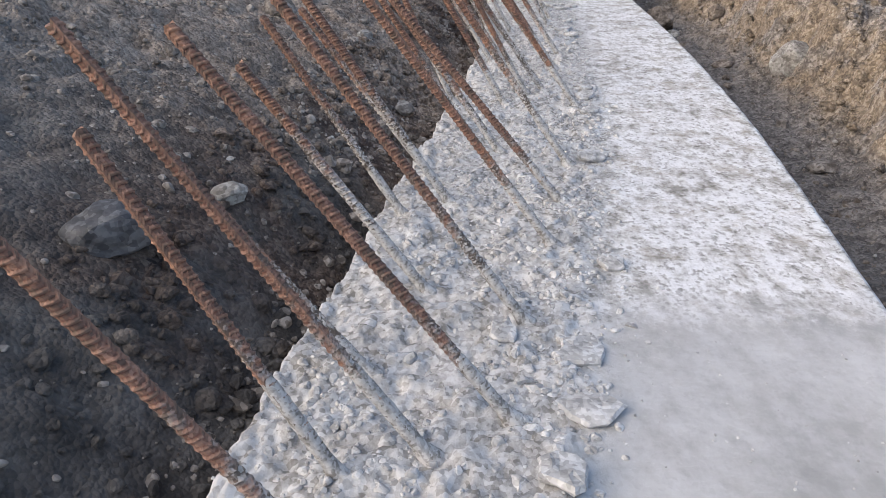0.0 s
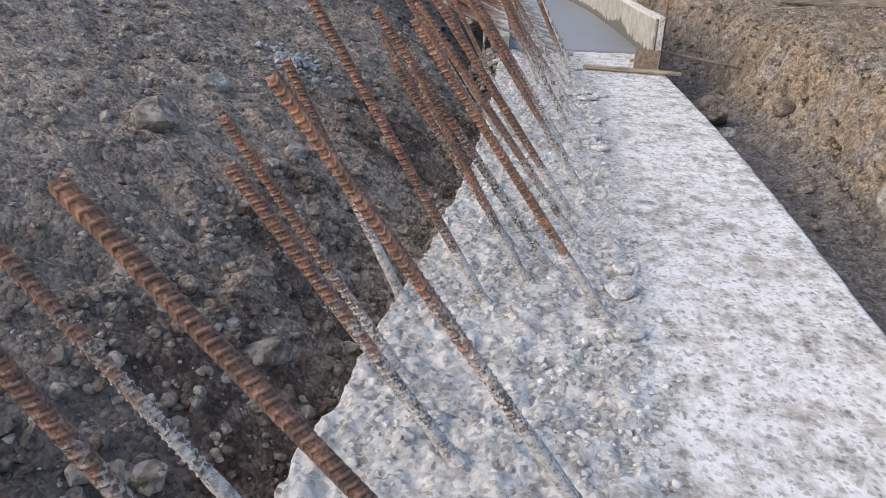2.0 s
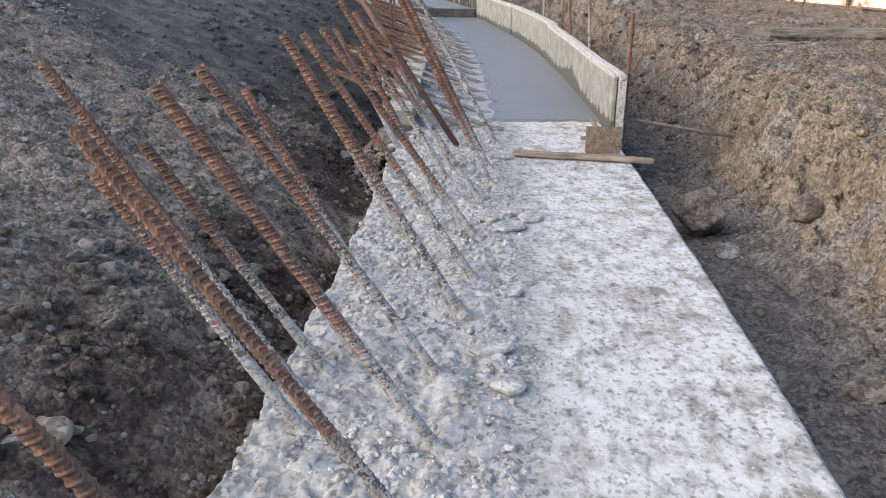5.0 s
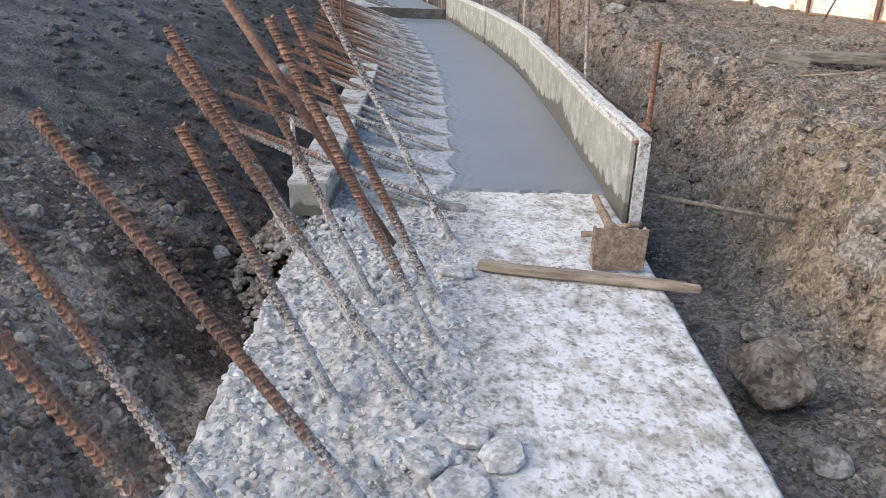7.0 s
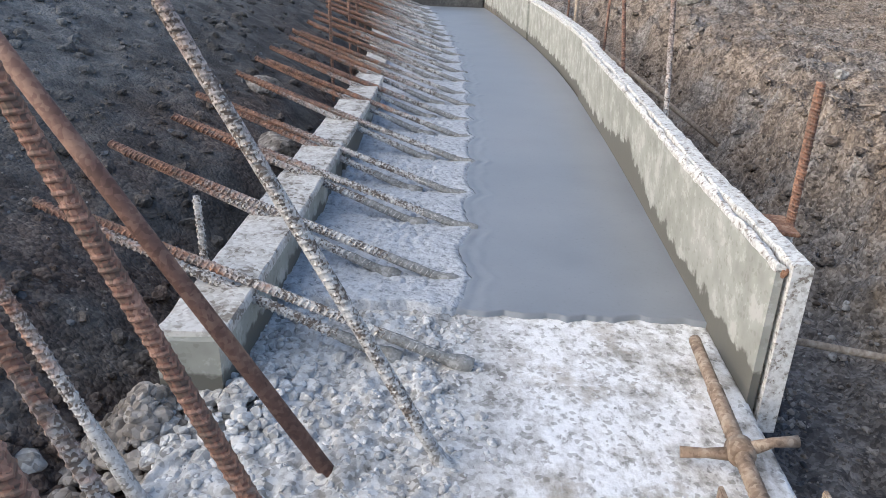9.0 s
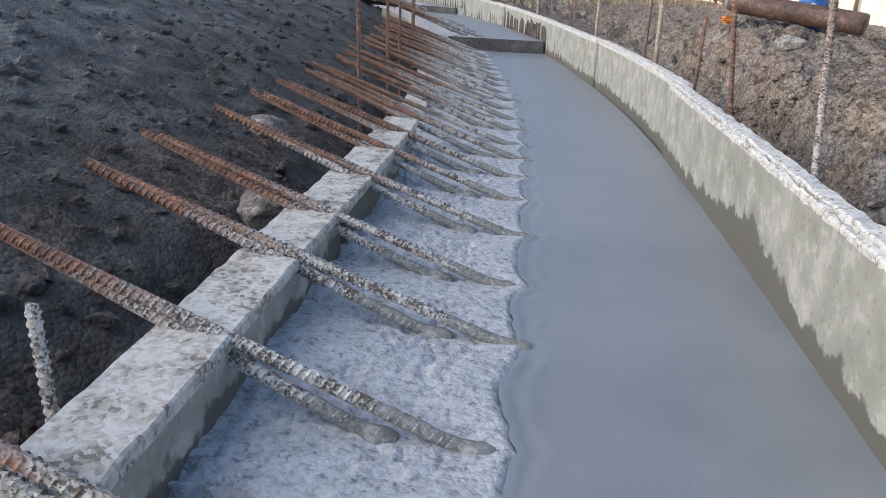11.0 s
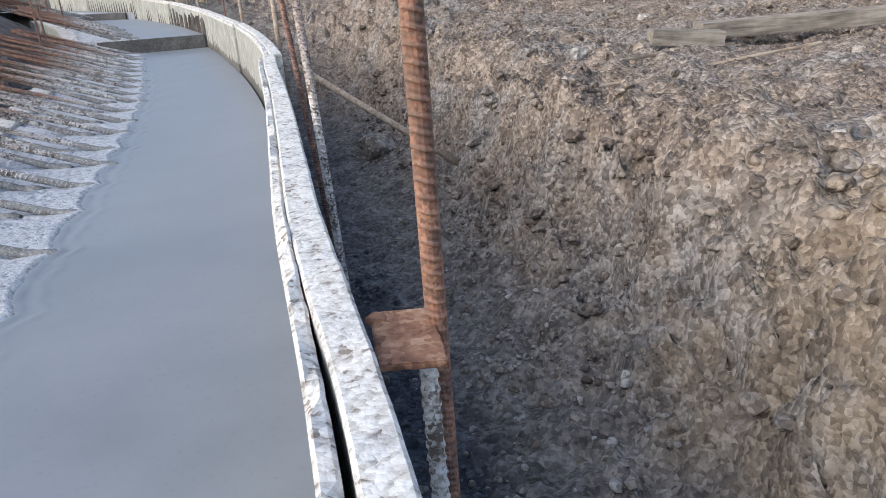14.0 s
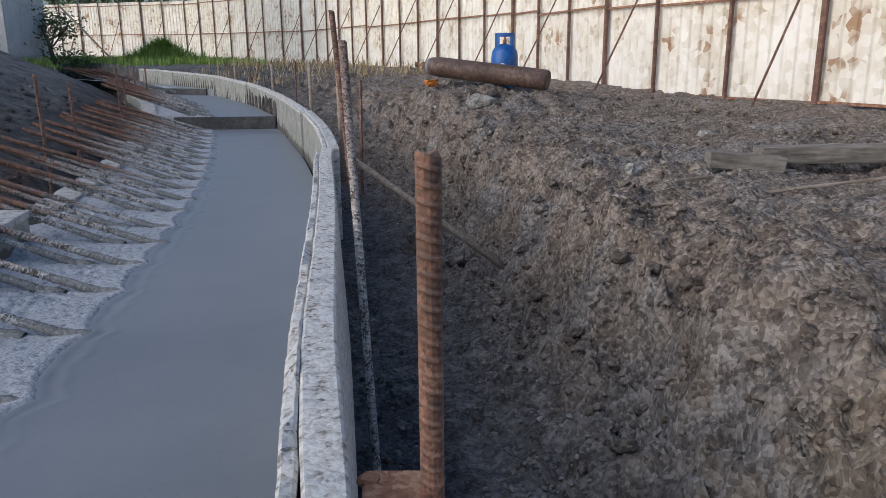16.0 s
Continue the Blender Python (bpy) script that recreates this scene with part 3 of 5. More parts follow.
gx = graded(((-400, -40, 30), (-40, -12, 1.4), (-12, -5, 0.25), (-5, -2.6, 0.07), (-2.6, 5.0, 0.026), (5.0, 10, 0.09), (10, 40, 1.4), (40, 400, 30)))
gy = graded(((-300, -20, 28), (-20, -3, 0.7), (-3, 0.5, 0.08), (0.5, 16.5, 0.027), (16.5, 24, 0.07), (24, 40, 0.16), (40, 70, 0.8), (70, 800, 45)))
GX, GY = np.meshgrid(gx, gy)
GZ = terrain(GX, GY)
ground = tagged(grid_object("ground", GX, GY, GZ, SOIL), "excavated soil, dark grey slope and brown stony bank", "ground", kind="structure")


# ---------------------------------------------------------------- the old footing
def slab_height(x, y):
    j = joint(y)
    inside = smooth(0.02, -0.12, x - j)
    lumps = 0.024 * (0.35 - np.abs(fbm(x, y, 0.085, 3, 0.6))) + 0.018 * fbm(x, y, 0.3, 2)
    flakes = 0.012 * smooth(0.1, 0.16, fbm(x + 9, y, 0.14, 3))
    worn = 0.003 * fbm(x, y, 0.25, 3)
    return worn + inside * (lumps + flakes + 0.006)


def footing():
    ys = np.concatenate([np.arange(-5, 0.6, 0.06), np.arange(0.6, 11.78, 0.015)])
    s = np.linspace(0, 1, 151) ** 1.15
    lx = left_edge(ys) + 0.02 * fbm(ys, ys * 0 + 2, 0.35, 3) + 0.012 * perlin(ys / 0.06, ys * 0)
    rx = right_edge(ys) + 0.006 * fbm(ys, ys * 0 + 5, 0.3, 3)
    px = lx[:, None] * (1 - s) + rx[:, None] * s
    py = np.repeat(ys[:, None], len(s), 1)
    pz = slab_height(px, py)
    pz[:, 0] -= 0.012
    pz[:, -1] -= 0.006
    drop = [(-0.010, -0.06), (0.0, -0.25), (0.01, -0.60)]
    cols = [(px[:, :1] + a + 0.01 * fbm(py[:, :1], py[:, :1] * 0 + z, 0.12, 3), z) for a, z in drop]
    left = [np.concatenate([c[0] for c in cols[::-1]], 1), np.concatenate([np.full_like(c[0], c[1]) for c in cols[::-1]], 1)]
    rcols = [(px[:, -1:] - a * 0.5 + 0.004 * fbm(py[:, :1], py[:, :1] * 0 + z, 0.2, 2), z) for a, z in drop]
    right = [np.concatenate([c[0] for c in rcols], 1), np.concatenate([np.full_like(c[0], c[1]) for c in rcols], 1)]
    X = np.concatenate([left[0], px, right[0]], 1)
    Z = np.concatenate([left[1], pz, right[1]], 1)
    Y = np.repeat(ys[:, None], X.shape[1], 1)
    X, Y, Z = (np.concatenate([a, a[-1:]], 0) for a in (X, Y, Z))
    Z[-1] = -0.6
    return tagged(grid_object("pavement", X, Y, Z, SLAB), "whitish cured concrete footing with a chipped, rubbly strip", "concrete footing", kind="structure")


footing()


# ---------------------------------------------------------------- the fresh pour
def tips(y):
    """The scalloped edge between the trowelled surface and the raked strip."""
    bay = np.abs(np.sin(np.pi * bar_phase(y))) ** 0.6
    return right_edge(y) - 0.905 - 0.055 * bay + 0.022 * perlin(y / 0.21, y * 0 + 4) + 0.008 * perlin(y / 0.05, y * 0 + 9)


def pour(name, y0, y1, level, skew=0.0, raked=True):
    ys = np.arange(y0, y1, 0.018)
    s = np.linspace(0, 1, 60)
    lx, rx, tx = left_edge(ys) - 0.01, right_edge(ys) + 0.0, tips(ys)
    px = tx[:, None] * (1 - s) + rx[:, None] * s
    py = ys[:, None] + skew * (rx[:, None] - px)
    ragged = lambda x: (0.030 * perlin(x / 0.13, x * 0 + 1) + 0.014 * perlin(x / 0.035, x * 0 + 6)) * np.exp(-(ys[:, None] - y0) / 0.06)
    py = py + ragged(px)
    lip = np.exp(-((px - tx[:, None] - 0.012) / 0.016) ** 2) + 0.5 * np.exp(-((px - tx[:, None] - 0.085 - 0.03 * perlin(py / 0.13, py * 0)) / 0.014) ** 2)
    pz = level + 0.002 * fbm(px, py, 0.5, 2) + 0.011 * lip * (0.6 + 0.8 * perlin(py / 0.10, px * 0 + 2))
    X, Y, Z = (np.concatenate([a[:1], a, a[-1:]], 0) for a in (px, py, pz))
    Z[0], Z[-1] = level - 0.3, level - 0.6
    tagged(grid_object(name, X, Y, Z, WET), "smooth grey fresh wet concrete, just trowelled", "fresh concrete", kind="structure")
    if not raked:
        return
    s = np.linspace(0, 1, 84)
    px = lx[:, None] * (1 - s) + tx[:, None] * s
    py = ys[:, None] + skew * (rx[:, None] - px) + ragged(px)
    across = tx[:, None] - px
    swell = 0.5 - 0.5 * np.cos(2 * np.pi * bar_phase(py - 0.09 * across))
    lumps = 0.030 * (0.32 - np.abs(fbm(px, py, 0.10, 3, 0.58))) - 0.010 * smooth(0.12, 0.35, fbm(px + 3, py, 0.05, 2))
    patch = 0.35 + 0.65 * smooth(-0.25, 0.3, fbm(px, py + 13, 0.45, 2))
    pz = level + 0.012 * smooth(0, 0.02, across) + 0.035 * smooth(0.08, 0.8, across) * smooth(y0 - 0.1, y0 + 0.5, py) + lumps * patch * smooth(0.03, 0.3, across)
    pz = pz + (0.030 * swell ** 0.7 - 0.012) * smooth(0, 0.15, across)
    X, Y, Z = (np.concatenate([a[:1], a, a[-1:]], 0) for a in (px, py, pz))
    Z[0], Z[-1] = level - 0.3, level - 0.6
    tagged(grid_object("raked_strip", X, Y, Z, RAKED), "rough pale raked strip of fresh concrete under the bars", "fresh concrete", kind="structure")


pour("fresh_concrete", 11.72, 22.34, 0.020)
pour("fresh_concrete", 22.40, 30.9, 0.19, 0.1)
pour("fresh_concrete", 29.24, 38.0, 0.33, 0.9)


def sweep(name, ys, inner, outer, low, high, mat, parent, wear=0.0, seed=0, lean=0.0):
    """A plank bent along the plan's curve, with worn edges. inner and outer: functions of y."""
    b = 0.006
    rows = []
    ys = np.asarray(ys)
    xi, xo = inner(ys), outer(ys)
    lo, hi = low(ys), high(ys)
    n1 = wear * fbm(ys, ys * 0 + seed, 0.12, 3)
    n2 = wear * fbm(ys, ys * 0 + seed + 7, 0.12, 3)
    tilt = lean * smooth(11.2, 12.4, ys) * smooth(16.0, 14.8, ys)
    ring = [(xi, lo), (xi + tilt, hi - b + n1), (xi + b + tilt, hi + n1), (xo - b + tilt, hi + n2), (xo + tilt, hi - b + n2), (xo, lo)]
    X = np.stack([r[0] for r in ring], 1)
    Z = np.stack([r[1] for r in ring], 1)
    n, k = X.shape
    verts = np.stack([X, np.repeat(ys[:, None], k, 1), Z], -1).reshape(-1, 3)
    faces = [(i * k + j, i * k + (j + 1) % k, (i + 1) * k + (j + 1) % k, (i + 1) * k + j) for i in range(n - 1) for j in range(k)]
    faces += [tuple(range(k))[::-1], tuple((n - 1) * k + j for j in range(k))]
    return mesh_object(name, verts.tolist(), faces, mat, parent)


def formwork_panel(y0, y1, shift, label, lean=0.0):
    ob = base("formwork_panel", pose(0, 0, 0), label, "formwork", "formwork panels along the pour")
    ys = np.linspace(y0, y1, int((y1 - y0) / 0.04))
    foot = lambda y: y * 0 - 0.10
    sweep("inner_sheet", ys, lambda y: right_edge(y) + 0.004 + shift, lambda y: right_edge(y) + 0.030 + shift, foot, lambda y: wall_top(y) - 0.030, BOARD, ob, 0.006, y0, lean)
    over = lambda y: lean * smooth(11.2, 12.4, y) * smooth(16.0, 14.8, y)
    sweep("torn_edge", ys, lambda y: right_edge(y) + 0.002 + shift + over(y), lambda y: right_edge(y) + 0.031 + shift + over(y) + 0.004 * perlin(y / 0.09, y * 0), lambda y: wall_top(y) - 0.036 + 0.01 * perlin(y / 0.07, y * 0 + 3), lambda y: wall_top(y) - 0.010, SPLASH, ob, 0.016, y0 + 5)
    sweep("outer_board", ys - 0.02, lambda y: right_edge(y) + 0.0325 + shift + 0.011 * smooth(11.85, 11.4, y) + 0.001 * perlin(y / 0.6, y * 0), lambda y: right_edge(y) + 0.105 + shift, foot, wall_top, SPLASH, ob, 0.009, y0 + 3, lean)
    return ob


formwork_panel(11.22, 15.55, -0.010, "cement-stained plywood formwork panel with a split double edge", -0.034)
broken = part("broken_corner", stone_data(91, 3, 0.8), RUST, bpy.data.objects["formwork_panel"], "rusty broken corner between the sheets")
broken.matrix_basis = pose(float(right_edge(11.24)) + 0.022, 11.235, 0.462) @ Matrix.Diagonal((0.020, 0.030, 0.030, 1))
for k, (a, b) in enumerate(((15.57, 18.9), (18.92, 22.3), (22.32, 25.8), (25.82, 29.2), (29.22, 32.4), (32.42, 35.2))):
    formwork_panel(a, b, 0.02 if k % 2 == 0 else 0.0, "pale cement-stained plywood formwork panel along the wet pour")


def curb_form(y0, y1, shift, label):
    ob = base("edge_form", pose(0, 0, 0), label, "formwork", "low edge forms below the slope")
    ys = np.linspace(y0, y1, int((y1 - y0) / 0.04))
    lvl = lambda y: np.interp(y, (11, 15.4, 15.6, 22, 23, 29, 31, 40), (0.0, 0.0, -0.13, -0.13, 0.05, 0.06, 0.18, 0.2))
    sweep("side_board", ys, lambda y: left_edge(y) - 0.095 + shift, lambda y: left_edge(y) + 0.10 + shift, lambda y: lvl(y) - 0.15 + 0.20 * smooth(11.45, 11.12, y), lambda y: lvl(y) + 0.222, BOARD, ob, 0.006, y0)
    sweep("cap_plank", ys + 0.03, lambda y: left_edge(y) - 0.108 + shift, lambda y: left_edge(y) + 0.107 + shift, lambda y: lvl(y) + 0.202, lambda y: lvl(y) + 0.240, CAP, ob, 0.008, y0 + 1)
    return ob


curb_form(11.09, 13.2, 0.0, "cement-covered timber edge form with a cracked top")
curb_form(13.25, 15.15, 0.01, "cement-covered timber edge form with a cracked top")
for a, b in ((15.9, 18.8), (18.85, 22.2), (22.4, 25.8), (25.85, 29.2)):
    curb_form(a, b, -0.06, "cement-splashed timber edge form under the bars")


def sill(y, skew, level, height):
    x1 = float(right_edge(y)) - 0.01
    x0 = float(left_edge(y)) + 0.25
    ob = part("stop_board", box_bm(x1 - x0, 0.035, height + 0.1, bevel=0.004), DARK_BOARD)
    ang = math.degrees(math.atan(-skew))
    ob.matrix_basis = pose((x0 + x1) / 2, y + skew * (x1 - x0) / 2, level + height / 2 - 0.05, 0, 0, ang)
    tagged(ob, "dark wet timber stop board across the pour", "formwork", "stop boards")


sill(22.36, 0.1, 0.0, 0.20)
sill(29.2, 0.9, 0.19, 0.145)

# ---------------------------------------------------------------- the bars
BARS_RND = random.Random(4)


def coat_mesh(name, length, radius, seed):
    """A lumpy sleeve of cement round the foot of a bar."""
    z = np.linspace(-0.06 if seed >= 3 else -0.03, length, 26)
    ring = np.arange(14) * 2 * np.pi / 14
    zz, aa = np.meshgrid(z, ring, indexing="ij")
    lump = fbm(aa * 1.1 + seed * 5, zz / 0.03, 1.0, 3)
    end = np.clip((length - zz) / 0.05, 0, 1) ** 0.5
    flare = 0.010 * np.clip(1 - zz / 0.06, 0, 1.3) ** 2
    r = radius + (0.0015 + 0.0035 * np.abs(lump)) * end + flare - 0.002 * (1 - end)
    verts = np.stack([r * np.cos(aa), r * np.sin(aa), zz], -1).reshape(-1, 3)
    faces = [(i * 14 + k, i * 14 + (k + 1) % 14, (i + 1) * 14 + (k + 1) % 14, (i + 1) * 14 + k) for i in range(25) for k in range(14)]
    me = bpy.data.meshes.new(name)
    me.from_pydata(verts.tolist(), [], faces)
    me.polygons.foreach_set("use_smooth", [True] * len(me.polygons))
    me.materials.append(COAT_LOW if seed >= 3 else COAT)
    me.update()
    return me


R_BAR, RIB, PITCH = 0.0165, 0.0042, 0.023
long_bar = rebar_mesh("long_dowel", 1.34, R_BAR, BAR_STEEP, RIB, PITCH)
short_bar = rebar_mesh("short_dowel", 1.02, R_BAR, BAR_STEEP, RIB, PITCH)
low_bar = rebar_mesh("low_dowel", 1.45, R_BAR, BAR_LOW, RIB, PITCH, 0.22)
inner_bar = rebar_mesh("inner_low_dowel", 1.28, R_BAR, BAR_LOW, RIB, PITCH, 0.22)
white_bar = rebar_mesh("pale_dowel", 1.40, R_BAR, BAR_PALE, RIB, PITCH)
coats = [coat_mesh("foot_coat", h, R_BAR + 0.001, k) for k, h in enumerate((0.16, 0.26, 0.34, 0.20, 0.28, 0.24))]


def bar(me, p, d, label, group, spread=0.012, low=False):
    j = Vector((BARS_RND.gauss(0, spread), BARS_RND.gauss(0, spread), 0))
    ob = new("rebar_dowel", me)
    ob.matrix_basis = along(p, Vector(d) + j) @ pose(0, 0, 0, 0, 0, BARS_RND.uniform(0, 180))
    coat = new("cement_coat", coats[BARS_RND.randrange(3, 6) if low else BARS_RND.randrange(3)])
    coat.parent = ob
    tagged(coat, "dark wet cement sleeve" if low else "pale dried cement sleeve")
    return tagged(ob, label, "rebar", group)


def steep(lean, y):
    w = float(np.interp(y, (1, 5, 8, 9.6), (0.035, 0.045, 0.065, 0.127)))
    return Vector((-lean, w, math.sqrt(1 - lean * lean - w * w)))


# foot x, foot y, lean of the long and of the short starter bars
LONG_ROW = ((-0.30, 0.55, 0.585), (-0.12, 1.05, 0.585), (-0.04, 1.53, 0.568), (0.19, 1.68, 0.603), (0.28, 2.19, 0.584), (0.45, 2.80, 0.60), (0.55, 3.25, 0.645),
            (0.03, 3.24, 0.556), (0.66, 3.77, 0.578), (0.88, 4.86, 0.581), (0.41, 4.93, 0.51), (0.71, 5.26, 0.592), (0.86, 5.63, 0.60), (0.88, 5.94, 0.58),
            (0.98, 6.48, 0.57), (0.97, 6.95, 0.56), (0.98, 7.36, 0.574), (0.48, 7.29, 0.545), (1.07, 7.88, 0.518), (1.14, 8.22, 0.558), (1.17, 8.77, 0.59),
            (1.22, 9.42, 0.56), (1.03, 9.82, 0.516), (1.31, 9.75, 0.45), (1.32, 10.13, 0.45))
SHORT_ROW = ((-0.50, 0.80, 0.585), (-0.27, 1.46, 0.475), (-0.23, 1.90, 0.60), (-0.06, 2.40, 0.59), (-0.18, 3.10, 0.543), (-0.05, 3.55, 0.597), (0.31, 3.97, 0.58),
             (0.14, 4.36, 0.547), (0.07, 4.95, 0.43), (0.58, 5.19, 0.50), (0.55, 5.47, 0.57), (0.40, 6.18, 0.55), (0.54, 7.04, 0.55), (0.56, 7.41, 0.567),
             (0.66, 7.53, 0.52), (0.64, 8.16, 0.489), (0.80, 8.72, 0.50), (0.96, 9.39, 0.452), (0.66, 10.64, 0.46), (1.05, 10.12, 0.44))
for x, y, lean in LONG_ROW:
    bar(long_bar, (x, y, 0.01), steep(lean, y), "ribbed reinforcing bar, rusty above, cement-splashed at the foot", "leaning starter bars in the cured footing", 0.0)
for x, y, lean in SHORT_ROW:
    bar(short_bar, (x, y, 0.01), steep(lean, y), "shorter rusty ribbed reinforcing bar leaning over the slope", "leaning starter bars in the cured footing", 0.0)
bar(white_bar, (1.42, 10.86, 0.0), (-0.482, 0.045, 0.875), "cement-coated ribbed reinforcing bar standing in rubble", "leaning starter bars in the cured footing", 0)

LOW_OUTER = Vector((-0.943, 0.09, 0.315)).normalized()
LOW_INNER = Vector((-0.928, 0.10, 0.365)).normalized()
for k, y in enumerate(LOW_ROWS):
    lvl = 0.0 if y < 22.3 else (0.19 if y < 29.5 else 0.32)
    tilt = math.atan2(float(right_edge(y + 0.5) - right_edge(y - 0.5)), 1.0)
    turn = Matrix.Rotation(-tilt, 3, "Z")
    tx = float(right_edge(y)) - 0.96 + 0.035 * math.sin(5.1 * y)
    bar(low_bar, (tx - 0.03, y, lvl + 0.012), turn @ LOW_OUTER, "low reinforcing bar, rusty end, cement-caked foot", "low bars lying over the edge form", 0.012, True)
    bar(inner_bar, (tx - 0.28, y + 0.01, lvl + 0.026), turn @ LOW_INNER, "low reinforcing bar, rusty end, cement-caked foot", "low bars lying over the edge form", 0.012, True)

pipe_bm = tube_bm([(0, 0, -0.08), (0, 0, 1.75)], 0.023, 20)
pipe = part("steel_pipe", pipe_bm, RUST_PIPE)
pipe.matrix_basis = along((1.11, 10.80, 0.0), (-0.552, 0.075, 0.831))
tagged(pipe, "smooth rusty brown steel pipe leaning from the footing", "pipe")


# ---------------------------------------------------------------- stakes and braces
def stake(name, p, q, radius, mat, label, ribs=True):
    p, q = Vector(p), Vector(q)
    if ribs:
        ob = new(name, rebar_mesh(name, (q - p).length, radius, mat, 0.0045, 0.024, 0.05))
    else:
        ob = part(name, tube_bm([(0, 0, -0.05), (0.004, 0.003, (q - p).length * 0.5), (0, 0, (q - p).length)], radius, 12), mat)
    ob.matrix_basis = along(p, q - p)
    return tagged(ob, label, "stake")


stake("rebar_stake", (2.612, 11.66, -0.5), (2.612, 11.68, 0.945), 0.0140, BAR_ORANGE, "rusty ribbed bar standing upright outside the formwork")
stake("rebar_stake", (2.612, 13.20, -0.5), (2.548, 13.45, 1.12), 0.0125, BAR_PALE, "cement-caked ribbed bar leaning outside the formwork")
stake("rebar_stake", (2.66, 14.5, -0.5), (2.53, 14.9, 1.30), 0.0125, BAR_RUST, "rusty ribbed bar leaning outside the formwork")
for k, (x, y, h) in enumerate(((2.60, 17.4, 0.95), (2.3, 20.2, 1.0), (1.6, 24.0, 0.95), (0.6, 27.5, 1.0))):
    stake("timber_stake", (x, y, 0.0), (x - 0.01, y + 0.02, h), 0.02, TIMBER, "thin pale timber stake outside the formwork", False)
stake("brace_pole", (3.61, 15.36, -0.30), (2.66, 15.90, 0.37), 0.022, TIMBER, "pale round timber pole bracing the formwork", False)
stake("brace_pole", (3.62, 11.52, -0.10), (2.55, 11.52, 0.08), 0.014, TIMBER, "thin pale timber pole bracing the formwork", False)


# ---------------------------------------------------------------- fence
FENCE = ((9.9, 11.0), (9.2, 15.5), (8.25, 18.9), (7.2, 22.0), (6.5, 27.0), (4.9, 33.0), (2.0, 42.0), (-4.0, 50.0), (-14.0, 56.0))


def fence_points(step):
    pts, left = [], 0.0
    for (x0, y0), (x1, y1) in zip(FENCE, FENCE[1:]):
        n = math.hypot(x1 - x0, y1 - y0)
        while left < n:
            pts.append((x0 + (x1 - x0) * left / n, y0 + (y1 - y0) * left / n))
            left += step
        left -= n
    return pts


def fence_bay(p, q, k):
    (x0, y0), (x1, y1) = p, q
    n = math.hypot(x1 - x0, y1 - y0)
    zb = min(float(terrain(np.array(x0), np.array(y0))), float(terrain(np.array(x1), np.array(y1)))) - 0.03
    ob = base("fence_bay", pose(x0, y0, zb, 0, 0, math.degrees(math.atan2(y1 - y0, x1 - x0))), "corrugated cream metal fence bay on a rusty steel frame", "fence", "fence bays round the site")
    ribs = max(2, round(n / 0.2))
    xs, off = [], []
    for j in range(ribs):
        a, w = j * n / ribs, n / ribs
        xs += [a, a + w * 0.72, a + w * 0.79, a + w * 0.91]
        off += [0, 0, 0.025, 0.025]
    xs.append(n)
    off.append(0)
    verts = [(x, -o - th, z) for th in (0, 0.003) for z in (0.06, 2.85) for x, o in zip(xs, off)]
    m = len(xs)
    faces = [(j, j + 1, m + j + 1, m + j) for j in range(m - 1)] + [(2 * m + j, 3 * m + j, 3 * m + j + 1, 2 * m + j + 1) for j in range(m - 1)]
    mesh_object("sheet", verts, faces, FENCE_SHEET, ob)
    part("post", box_bm(0.045 if k % 3 else 0.07, 0.05, 3.0, (0, 0.06, 1.35), 0.004), RUST_PIPE, ob)
    for z in (0.05, 1.30, 2.7):
        part("rail", box_bm(n - 0.06, 0.03, 0.035, (n / 2, 0.05, z), 0.003), RUST, ob)
    if k % 2 == 0:
        part("brace", tube_bm([(0.05, 1.1, -0.05), (0.05, 0.09, 1.9)], 0.014, 8), RUST_PIPE, ob, "thin rusty diagonal brace")
    return ob


spots = fence_points(1.36)
for k, (p, q) in enumerate(zip(spots, spots[1:])):
    fence_bay(p, q, k)


# ---------------------------------------------------------------- loose stones and rubble
def ground_spots(n, x0, x1, y0, y1, low, high, seed, keep=None, sink=0.25):
    rnd = np.random.RandomState(seed)
    x, y = rnd.uniform(x0, x1, n), rnd.uniform(y0, y1, n)
    size = low * (high / low) ** (rnd.uniform(0, 1, n) ** 2.2)
    free = (x < left_edge(y) - 0.02) | (x > right_edge(y) + 0.12)
    free &= rnd.uniform(0, 1, n) < 0.25 + 1.1 * smooth(-0.15, 0.35, fbm(x, y, 1.1, 3))
    if keep is not None:
        free &= keep(x, y)
    z = terrain(x, y) + size * sink
    return np.stack([x, y, z, size], 1)[free]


above = lambda x, y: x < left_edge(y)
THIN = np.random.RandomState(77)


def stony(x, y):
    """The slope's gravel belt; the clay before and beyond it holds few stones."""
    share = 0.10 + 0.90 * smooth(2.6, 5.2, y) * smooth(11.6, 10.0, y + 0.5 * x)
    return (x < left_edge(y)) & (THIN.uniform(0, 1, x.shape) < np.maximum(share, smooth(0.5, 0.1, left_edge(y) - x)))


